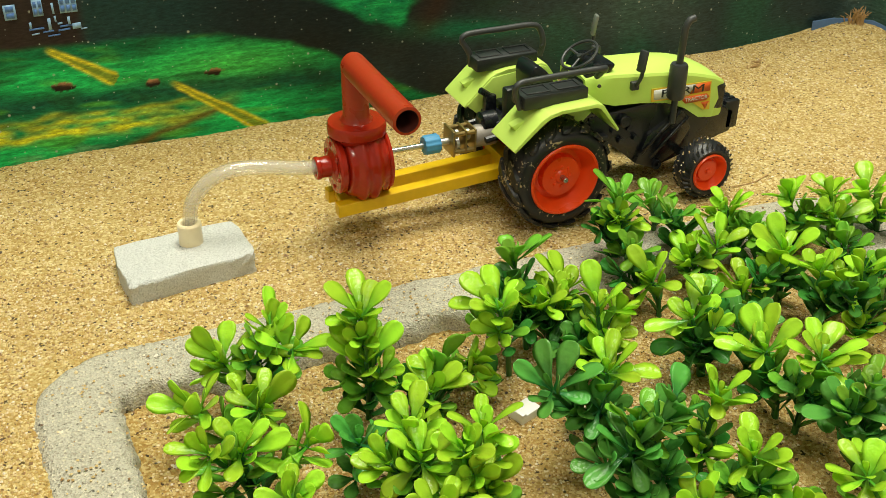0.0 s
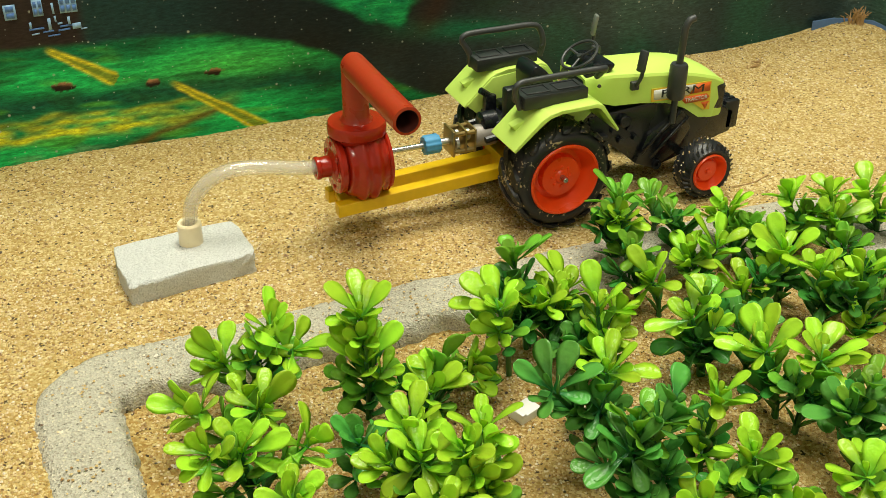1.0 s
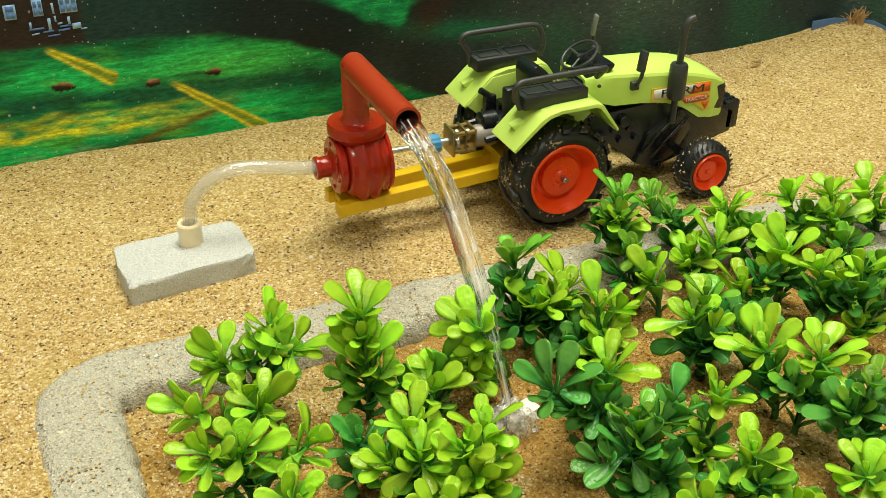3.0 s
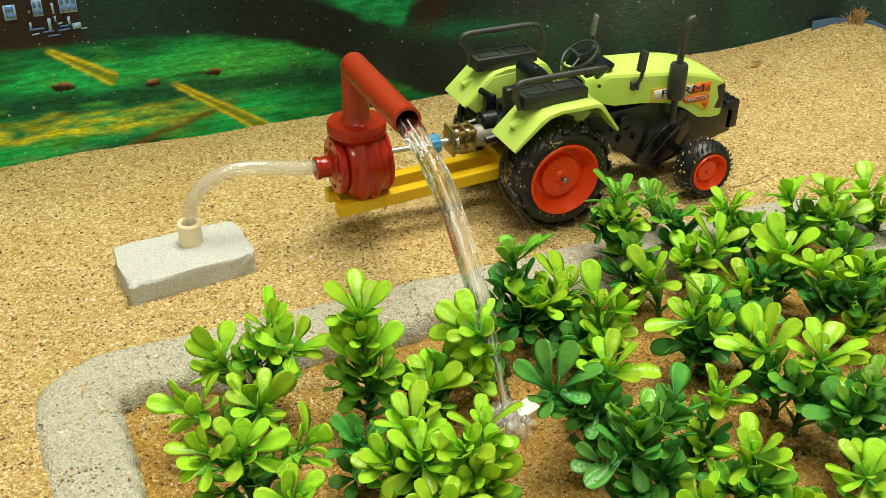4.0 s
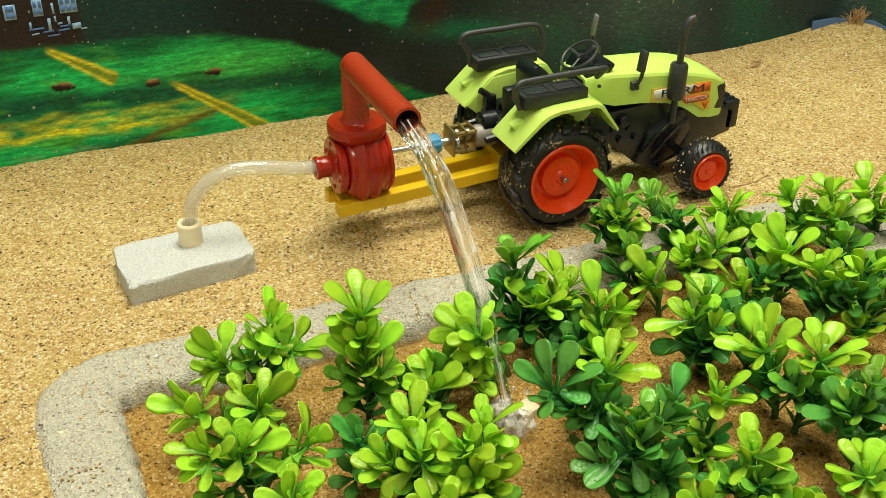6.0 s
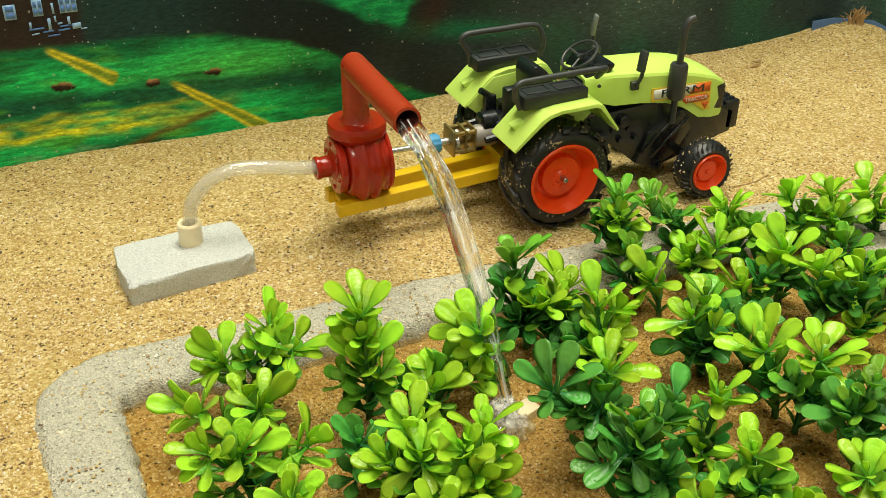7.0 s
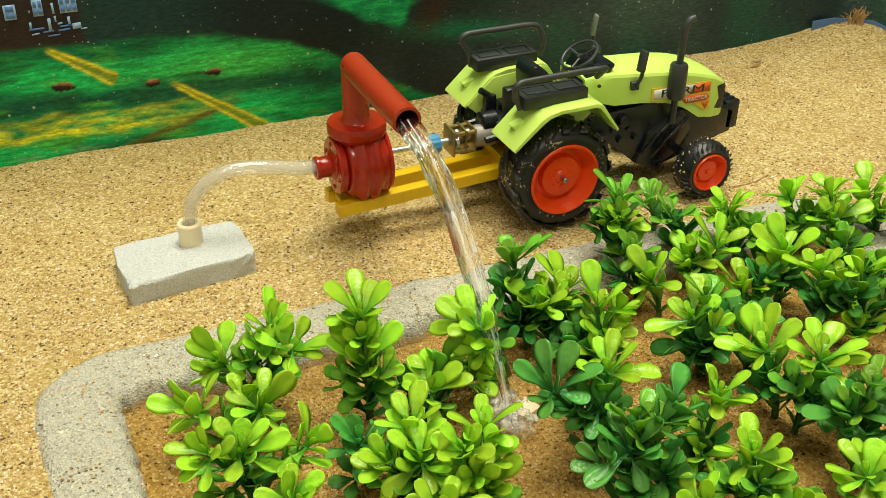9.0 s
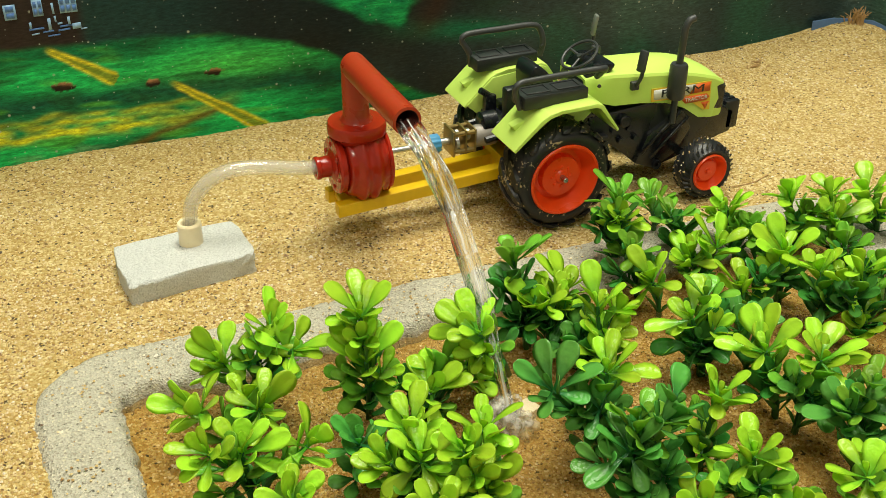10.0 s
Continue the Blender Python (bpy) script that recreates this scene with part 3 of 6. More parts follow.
# ---------------------------------------------------------------- the toy tractor
def wheel_unit(name, parent, x, y, radius, width, rim, lugs, side, lug_size):
    """A wheel on an axle along y; side is -1 for the outer face at smaller y."""
    hub = new(name)
    hub.parent, hub.location = parent, (x, y, radius)
    r, w = radius, width
    core = r - lug_size * 0.55
    bm = bmesh.new()
    prof = [(-w / 2 + 0.0006, rim), (-w / 2, rim + 0.0008), (-w / 2 - 0.0003, (rim + core) / 2), (-w / 2 + 0.0006, core - 0.0022), (-w / 2 + 0.0028, core - 0.0002),
            (0, core + 0.0006), (w / 2 - 0.0028, core - 0.0002), (w / 2 - 0.0006, core - 0.0022), (w / 2 + 0.0003, (rim + core) / 2), (w / 2, rim + 0.0008), (w / 2 - 0.0006, rim)]
    lathe(bm, prof, ALONG_Y, 56, closed=True)
    tyre = part("tyre", bm, RUBBER, hub, "black rubber tyre with sand stuck in the tread")
    bm = bmesh.new()
    for k in range(lugs):
        for s in (-1, 1):
            a = 2 * math.pi * (k + (0.25 if s > 0 else 0)) / lugs
            tw = s * 0.16
            inner, outer = core - 0.0012, r
            pts = []
            for (ya, da, ww) in ((0.0006 * s, tw, 0.30), (s * (w / 2 - 0.0016), -tw * 0.6, 0.42), (s * (w / 2 + 0.0002), -tw * 1.0, 0.42)):
                half = ww * math.pi / lugs
                top = outer if abs(ya) < w / 2 - 0.001 else outer - 0.0034
                pts.append([(top, a + da - half * 0.7, ya), (top, a + da + half * 0.7, ya), (inner - (0.001 if abs(ya) > w / 2 - 0.001 else 0), a + da + half, ya), (inner - (0.001 if abs(ya) > w / 2 - 0.001 else 0), a + da - half, ya)])
            if rim > 0.014:
                pts = []
                for u, ww, drop in ((0.02, 0.50, 0.0), (0.30, 0.66, 0.0), (0.60, 0.74, 0.0002), (0.82, 0.70, 0.0007), (0.94, 0.52, 0.0014), (1.0, 0.26, 0.0022)):
                    ya, da, half = s * u * (w / 2 + 0.0004), tw * (1.1 - 2.0 * u), ww * math.pi / lugs
                    low = inner + 0.0004
                    pts.append([(outer - drop, a + da - half * 0.72, ya), (outer - drop, a + da + half * 0.72, ya), (low, a + da + half, ya), (low, a + da - half, ya)])
            rows = [[bm.verts.new((rr * math.cos(t), yy, rr * math.sin(t))) for rr, t, yy in row] for row in pts]
            for p, q in zip(rows, rows[1:]):
                for i in range(4):
                    bm.faces.new((p[i], p[(i + 1) % 4], q[(i + 1) % 4], q[i]))
            bm.faces.new(rows[0]), bm.faces.new(rows[-1])
    part("tread", bm, RUBBER, tyre, "chunky tread bars", sharp=50)
    bm = bmesh.new()
    rnd = random.Random(lugs)
    for _ in range(170 if rim > 0.014 else 120):
        t, yy = rnd.uniform(0, 6.28), rnd.uniform(-w / 2, w / 2)
        rr = core + rnd.uniform(-0.0002, 0.0006) - (0.0022 if abs(yy) > w / 2 - 0.0015 else 0)
        q = rnd.uniform(0.0003, 0.0007)
        bmesh.ops.create_cone(bm, segments=5, radius1=q, radius2=q * 0.3, depth=q * 1.4, cap_ends=True, matrix=pose(rr * math.cos(t), yy, rr * math.sin(t), rnd.uniform(0, 180), rnd.uniform(0, 180), 0))
    tagged(part("stuck_sand", bm, GRAIN, tyre, "pale sand grains stuck in the tread", False), kind="stuff")
    # dish rim
    bm = bmesh.new()
    d = side
    o = side * w / 2
    deep = rim * 0.44
    prof = [(o * 0.98 + d * 0.0002, rim + 0.0004), (o + d * 0.0007, rim - 0.0001), (o + d * 0.0006, rim * 0.945), (o - d * deep * 0.75, rim * 0.80), (o - d * deep, rim * 0.72),
            (o - d * deep * 0.97, rim * 0.60), (o - d * deep * 0.55, rim * 0.56), (o - d * deep * 0.50, rim * 0.20), (o - d * deep * 0.40, rim * 0.16), (o - d * deep * 0.38, 0)]
    lathe(bm, prof, ALONG_Y, 48)
    lathe(bm, [(o * 0.98 + d * 0.0002, rim + 0.0004), (-o * 0.95, rim + 0.0004), (-o * 0.95, 0)], ALONG_Y, 48)
    part("rim", bm, ORANGE, hub, "glossy orange plastic dish rim", sharp=30)
    if rim > 0.014:
        for k in range(8):
            a = 2 * math.pi * k / 8
            nub = lathe(bmesh.new(), [(o - d * deep * 0.56, 0.0008), (o - d * deep * 0.42, 0.0007), (o - d * deep * 0.40, 0)], pose(0.0052 * math.cos(a), 0, 0.0052 * math.sin(a)) @ ALONG_Y, 8)
            part("hub_bolt", nub, ORANGE, hub)
    bm = bmesh.new()
    tip = o + d * rim * (0.06 if rim > 0.014 else -0.05)
    lathe(bm, [(o - d * deep * 0.9, 0.0014), (tip - d * 0.0004, 0.0014), (tip, 0.0010), (tip, 0)], ALONG_Y, 16)
    part("axle_end", bm, STEEL if rim > 0.014 else ORANGE, hub)
    return hub


def loft(bm, sections):
    """Skins rings of equal length and closes both ends."""
    rings = [[bm.verts.new(v) for v in s] for s in sections]
    for a, b in zip(rings, rings[1:]):
        for i in range(len(a)):
            j = (i + 1) % len(a)
            bm.faces.new((a[i], a[j], b[j], b[i]))
    bm.faces.new(rings[0]), bm.faces.new(rings[-1][::-1])
    return bm


def lettering(text, size, material, parent, m, name="lettering", thick=0.0001):
    cu = bpy.data.curves.new("text", "FONT")
    cu.body, cu.size, cu.extrude, cu.resolution_u = text, size, thick, 3
    cu.align_x, cu.align_y = "CENTER", "CENTER"
    tmp = new("text", cu)
    me = bpy.data.meshes.new_from_object(tmp.evaluated_get(bpy.context.evaluated_depsgraph_get()))
    bpy.data.objects.remove(tmp)
    me.materials.clear()
    me.materials.append(material)
    ob = new(name, me)
    ob.parent, ob.matrix_local = parent, m
    return ob


def tractor():
    T = thing("toy_tractor", "lime green and black plastic toy tractor with orange rims on sand", "toy tractor")
    for s in (-1, 1):
        wheel_unit("rear_wheel", T, 0, s * 0.0275, 0.0275, 0.021, 0.0181, 17, s, 0.0032)
        wheel_unit("front_wheel", T, 0.0852, s * 0.0325, 0.0153, 0.013, 0.0098, 30, s, 0.0009)
    # rear fenders
    prof = [(-0.0300, 0.0490), (-0.0160, 0.0622), (-0.0120, 0.0645), (-0.0060, 0.0655), (0.0130, 0.0662), (0.0165, 0.0648), (0.0265, 0.0505)]
    under = [(0.0252, 0.0497), (0.0156, 0.0634), (0.0126, 0.0646), (-0.0056, 0.0639), (-0.0112, 0.0630), (-0.0150, 0.0608), (-0.0288, 0.0478)]
    for s in (-1, 1):
        bm = bmesh.new()
        slab(bm, prof + under, s * 0.0405, s * 0.0155, 0.0005)
        f = part("fender", bm, LIME, T, sharp=25)
        bm = bmesh.new()
        arch = [(-0.0285, 0.0495), (-0.0145, 0.0625), (0.0125, 0.0652), (0.0158, 0.0638), (0.0252, 0.0505), (0.018, 0.044), (-0.020, 0.042)]
        slab(bm, arch, s * 0.0168, s * 0.0150, 0.0003)
        part("fender_side", bm, LIME, f)
        # raised wedge on the rear slope, shaped to shade like the moulded lamp recess
        bm = bmesh.new()
        slab(bm, [(-0.0032, -0.0012), (0.0032, -0.0012), (0.0030, 0.0004), (-0.0028, 0.0028)], -0.0024, 0.0024, 0.0003, pose(-0.0222, s * 0.028, 0.0567, 0, -43, 0))
        part("tail_lamp", bm, LIME, f)
        # bench on the fender
        bm = bmesh.new()
        box(bm, -0.0215, 0.0125, min(s * 0.0325, s * 0.0190), max(s * 0.0325, s * 0.0190), 0.0645, 0.0712, 0.0008)
        b = part("bench", bm, CUSHION, T, "black fender seat box")
        for k in (-1, 1):
            bm = bmesh.new()
            x = -0.0045 + k * 0.008
            tube(bm, [(x - 0.006, s * 0.0215, 0.0714), (x + 0.006, s * 0.0215, 0.0714), (x + 0.006, s * 0.0295, 0.0714), (x - 0.006, s * 0.0295, 0.0714), (x - 0.006, s * 0.0217, 0.0714)], 0.0004, 6)
            part("cushion_ridge", bm, CUSHION, b)
        # grab hoop
        bm = bmesh.new()
        y0, y1 = s * 0.0290, s * 0.0300
        if s > 0:
            line = [(-0.0200, y0, 0.0645), (-0.0215, y0, 0.0720), (-0.0250, y1, 0.0780), (-0.0235, y1, 0.0808), (-0.0180, y1, 0.0815), (-0.0030, y1, 0.0815),
                    (0.0130, y1, 0.0815), (0.0185, y1, 0.0790), (0.0205, y0, 0.0720), (0.0190, y0, 0.0645)]
        else:
            line = [(-0.0215, y0, 0.0645), (-0.0235, y0, 0.0700), (-0.0250, y1, 0.0755), (-0.0225, y1, 0.0778), (-0.0170, y1, 0.0782), (-0.0030, y1, 0.0785),
                    (0.0130, y1, 0.0787), (0.0200, y1, 0.0785), (0.0245, y0 + 0.003, 0.0765), (0.0260, y0 + 0.012, 0.0690)]
        hoop = smooth_path(line, 5)
        tube(bm, hoop, 0.00155, 10)
        h = part("grab_rail", bm, SOOT, T, "charcoal tubular grab rail")
        bm = bmesh.new()
        for x in (-0.0205, 0.0193):
            lathe(bm, [(-0.0004, 0.0010), (0.0004, 0.0008), (0.0004, 0)], pose(x, y0 - 0.0016, 0.070) @ ALONG_Y @ pose(0, 0, 0, 0, 0, 180), 10)
        part("screw", bm, SOOT, h)
    # gearbox, rear axle and belly
    bm = bmesh.new()
    tube(bm, [(0, -0.0265, 0.0275), (0, 0.0265, 0.0275)], 0.0055, 16)
    box(bm, -0.0125, 0.030, -0.0115, 0.0115, 0.0300, 0.0480, 0.002)
    box(bm, -0.0110, 0.0110, -0.0100, 0.0100, 0.0230, 0.0320, 0.002)
    part("gearbox", bm, BLACK, T, "black moulded gearbox and rear axle")
    bm = bmesh.new()
    box(bm, -0.0125, 0.032, -0.0165, 0.0165, 0.0470, 0.0510, 0.0008)
    box(bm, 0.012, 0.036, -0.0170, 0.0170, 0.0330, 0.0355, 0.0006)
    part("platform", bm, BLACK, T)
    bm = bmesh.new()
    slab(bm, [(0.026, 0.045), (0.028, 0.036), (0.046, 0.025), (0.058, 0.013), (0.070, 0.009), (0.078, 0.012), (0.105, 0.020), (0.116, 0.022), (0.117, 0.035), (0.100, 0.042), (0.070, 0.048)], -0.0125, 0.0125, 0.0015)
    slab(bm, [(0.055, 0.015), (0.061, 0.030), (0.082, 0.042), (0.088, 0.030), (0.080, 0.017), (0.067, 0.010)], -0.0150, 0.0150, 0.0012)
    e = part("engine", bm, BLACK, T, "black plastic engine block")
    for s in (-1, 1):
        turn = ALONG_Y if s > 0 else ALONG_Y @ pose(0, 0, 0, 0, 0, 180)
        for a, b in (((0.058, 0.0205), (0.080, 0.0415)), ((0.064, 0.0170), (0.085, 0.0370))):
            part("engine_rib", tube(bmesh.new(), [(a[0], s * 0.0150, a[1]), (b[0], s * 0.0150, b[1])], 0.0011, 6), BLACK, e)
        for k in range(5):
            part("bolt", lathe(bmesh.new(), [(0, 0.0018), (0.003, 0.0016), (0.003, 0)], pose(0.036 + 0.0045 * k, 0, 0.030 + (k % 2) * 0.006) @ turn @ pose(0.0122, 0, 0), 10), BLACK, e)
        part("filter", lathe(bmesh.new(), [(0, 0.0034), (0.004, 0.0034), (0.0045, 0.0028), (0.0045, 0)], pose(0.046, 0, 0.041) @ turn @ pose(0.0120, 0, 0), 16), BLACK, e)
        part("drain_port", lathe(bmesh.new(), [(0.0, 0.0026), (0.003, 0.0026), (0.003, 0.0014), (0.001, 0.0014), (0.001, 0)], pose(0.068, 0, 0.0125) @ turn @ pose(0.0135, 0, 0), 14), BLACK, e)
    bm = bmesh.new()
    tube(bm, [(0.0852, -0.028, 0.0153), (0.0852, 0.028, 0.0153)], 0.0026, 12)
    box(bm, 0.0825, 0.0910, -0.010, 0.010, 0.0125, 0.0230, 0.001)
    part("front_axle", bm, BLACK, T)
    # bonnet
    spec = [(0.0225, 0.0690, 0.0668, 0.0570, 0.0130), (0.0300, 0.0698, 0.0680, 0.0530, 0.0142), (0.0390, 0.0700, 0.0678, 0.0502, 0.0148), (0.0550, 0.0700, 0.0660, 0.0492, 0.0150),
            (0.0700, 0.0693, 0.0645, 0.0468, 0.0150), (0.0820, 0.0675, 0.0625, 0.0420, 0.0148), (0.0920, 0.0645, 0.0600, 0.0350, 0.0145), (0.1000, 0.0605, 0.0575, 0.0335, 0.0140),
            (0.1060, 0.0562, 0.0545, 0.0335, 0.0134), (0.1075, 0.0535, 0.0525, 0.0345, 0.0128)]
    secs = []
    for x, top, crease, low, w in spec:
        top, crease = top - 0.0022, crease - 0.0018
        right = [(x, -w * 0.97, low), (x, -w, (low + crease) / 2), (x, -w * 0.98, crease - 0.0008), (x, -w * 0.93, crease + 0.0006), (x, -w * 0.70, crease + (top - crease) * 0.62), (x, -w * 0.35, crease + (top - crease) * 0.94)]
        secs.append(right + [(x, 0, top)] + [(a, -b, c) for a, b, c in right[::-1]])
    bm = bmesh.new()
    loft(bm, secs)
    part("bonnet", bm, LIME, T, "lime green plastic bonnet", sharp=24)
    bm = bmesh.new()
    box(bm, 0.0985, 0.1076, -0.0136, 0.0136, 0.0375, 0.0515, 0.0009)
    g = part("grille", bm, BLACK, T, "black slatted grille")
    bm = bmesh.new()
    for k in range(5):
        box(bm, 0.1000, 0.1079, -0.0133, 0.0133, 0.0388 + 0.0026 * k, 0.0399 + 0.0026 * k, 0.0003)
    part("grille_slat", bm, SOOT, g)
    bm = bmesh.new()
    box(bm, 0.102, 0.113, -0.0105, 0.0105, 0.027, 0.036, 0.0012)
    box(bm, 0.1115, 0.1190, -0.0125, 0.0125, 0.0238, 0.0390, 0.001)
    fwt = part("front_weight", bm, BLACK, T)
    for k in range(6):
        part("weight_plate", box(bmesh.new(), 0.1110, 0.1198, -0.0122 + 0.0042 * k, -0.0092 + 0.0042 * k, 0.0242, 0.0397, 0.0005), BLACK, fwt)
    # sticker on both flanks
    for s in (-1, 1):
        q = pose(0, 0, 0) if s < 0 else pose(0.158, 0, 0, 0, 0, 180)
        bm = bmesh.new()
        slab(bm, [(0.0605, 0.0492), (0.0600, 0.0562), (0.0965, 0.0552), (0.0975, 0.0392), (0.0935, 0.0395), (0.0850, 0.0455), (0.0770, 0.0485)], -0.01545, -0.0150, 0, q)
        st = part("sticker", bm, STICK_YELLOW, T, "yellow, white and orange flank sticker")
        bm = bmesh.new()
        slab(bm, [(0.0618, 0.0500), (0.0613, 0.0554), (0.0868, 0.0550), (0.0830, 0.0496)], -0.0157, -0.0154, 0, q)
        part("sticker_field", bm, STICK_WHITE, st)
        bm = bmesh.new()
        slab(bm, [(0.0836, 0.0499), (0.0873, 0.0549), (0.0958, 0.0546), (0.0960, 0.0500)], -0.0157, -0.0154, 0, q)
        slab(bm, [(0.0795, 0.0470), (0.0815, 0.0488), (0.0945, 0.0486), (0.0962, 0.0466), (0.0945, 0.0448), (0.0815, 0.0450)], -0.0157, -0.0154, 0, q)
        slab(bm, [(0.0915, 0.0440), (0.0965, 0.0440), (0.0945, 0.0400)], -0.0157, -0.0154, 0, q)
        part("sticker_field", bm, STICK_ORANGE, st)
        lettering("FARM", 0.0070, STICK_BLACK, st, q @ pose(0.0790, -0.0158, 0.0524, 90, 1.5, 0) @ Matrix.Diagonal((1.55, 0.85, 1, 1)))
        lettering("TRACTOR", 0.0030, STICK_WHITE, st, q @ pose(0.0880, -0.0158, 0.0468, 90, 0, 0))
    # exhaust
    bm = bmesh.new()
    ex, ey = 0.0730, -0.0180
    lathe(bm, [(0.034, 0.0016), (0.0475, 0.0017), (0.0477, 0.0040), (0.0487, 0.0046), (0.0650, 0.0046), (0.0663, 0.0040), (0.0665, 0.0019)], pose(ex, ey, 0.0027) @ ALONG_Z, 20)
    part("exhaust_silencer", bm, SOOT, T, "charcoal upright exhaust")
    bm = bmesh.new()
    tube(bm, smooth_path([(ex, ey, 0.0685), (ex + 0.0006, ey, 0.0820), (ex + 0.0010, ey, 0.0872), (ex + 0.0028, ey, 0.0908), (ex + 0.0058, ey, 0.0918)], 5), 0.0018, 12, inner=0.7)
    part("exhaust_pipe", bm, SOOT, T)
    # dashboard, column and steering wheel
    bm = bmesh.new()
    slab(bm, [(0.0200, 0.0610), (0.0280, 0.0725), (0.0400, 0.0715), (0.0400, 0.0695), (0.0300, 0.0590)], -0.0110, 0.0110, 0.0012)
    part("dashboard", bm, BLACK, T)
    at = pose(0.0255, 0, 0.0742, 0, -33, 0)
    bm = bmesh.new()
    ring = [at @ Vector((0.0096 * math.cos(t), 0.0096 * math.sin(t), 0)) for t in [2 * math.pi * k / 28 for k in range(29)]]
    tube(bm, ring, 0.0008, 8, caps=False)
    for a in (90, 210, 330):
        tube(bm, [at @ Vector((0, 0, -0.0015)), at @ Vector((0.0096 * math.cos(radians(a)), 0.0096 * math.sin(radians(a)), 0))], 0.0007, 8)
    tube(bm, [at @ Vector((0, 0, 0)), at @ Vector((0, 0, -0.0095))], 0.0014, 10)
    part("steering_wheel", bm, SOOT, T, "thin black steering wheel")
    # mirrors
    for y, x, z in ((-0.0155, 0.0492, 0.0600), (0.0150, 0.0440, 0.0690)):
        bm = bmesh.new()
        s = -1 if y < 0 else 1
        box(bm, x - 0.0022, x + 0.0022, y - 0.0016, y + 0.0016, z - 0.0022, z + 0.0022, 0.0006)
        tall = 0.0105 if s < 0 else 0.0075
        tube(bm, smooth_path([(x, y + s * 0.0012, z), (x + 0.0006, y + s * 0.004, z + tall * 0.5), (x + 0.0012, y + s * 0.0045, z + tall)], 4), 0.0010, 8)
        a = part("mirror_arm", bm, SOOT, T)
        bm = bmesh.new()
        box(bm, -0.0011, 0.0011, -0.0024, 0.0024, -0.0055, 0.0055, 0.0009, pose(x + (0.0 if s < 0 else 0.0012), y + s * 0.0050, z + tall + 0.0040, 0, 10, -18 * s))
        # the far head's lighter grey has the light on it painted in
        part("mirror_head", bm, MIRROR_LIT if s > 0 else SOOT, a)
    # driver's seat, levers and hitch
    bm = bmesh.new()
    box(bm, -0.006, 0.014, -0.0085, 0.0085, 0.0545, 0.0590, 0.0015)
    slab(bm, [(-0.0045, 0.053), (-0.0062, 0.0700), (-0.0045, 0.0745), (-0.0015, 0.0752), (0.0035, 0.0715), (0.0075, 0.0660), (0.0080, 0.054)], -0.0085, 0.0085, 0.0016)
    box(bm, -0.002, 0.008, -0.005, 0.005, 0.050, 0.055, 0.0008)
    part("driver_seat", bm, BLACK, T)
    bm = bmesh.new()
    box(bm, -0.0215, -0.0125, -0.0145, 0.0145, 0.0395, 0.0475, 0.001)
    box(bm, -0.0195, -0.0120, -0.0105, -0.0045, 0.0470, 0.0665, 0.0015)
    lathe(bm, [(-0.004, 0), (-0.004, 0.0050), (-0.0035, 0.0057), (0.004, 0.0057), (0.004, 0)], pose(-0.0235, 0.0020, 0.0455), 18)
    box(bm, -0.0215, -0.0150, 0.0085, 0.0125, 0.0465, 0.0560, 0.001)
    tube(bm, [(-0.018, 0.0105, 0.055), (-0.0235, 0.0105, 0.0590)], 0.0017, 8)
    for s in (-1, 1):
        tube(bm, [(-0.0130, s * 0.0100, 0.0440), (-0.0300, s * 0.0105, 0.0420)], 0.0017, 8)
    part("hitch", bm, BLACK, T, "black lift arms and hitch block")
    bm = bmesh.new()
    tube(bm, smooth_path([(-0.0170, 0.0125, 0.0530), (-0.0190, 0.0170, 0.0545), (-0.0150, 0.0190, 0.0560)], 4), 0.0016, 8)
    part("lever", bm, LIME, T)
    return T


tractor()


# ---------------------------------------------------------------- the pump behind it
PUMP = Vector((-0.0905, 0, 0.0380))
SPIN_PART = []


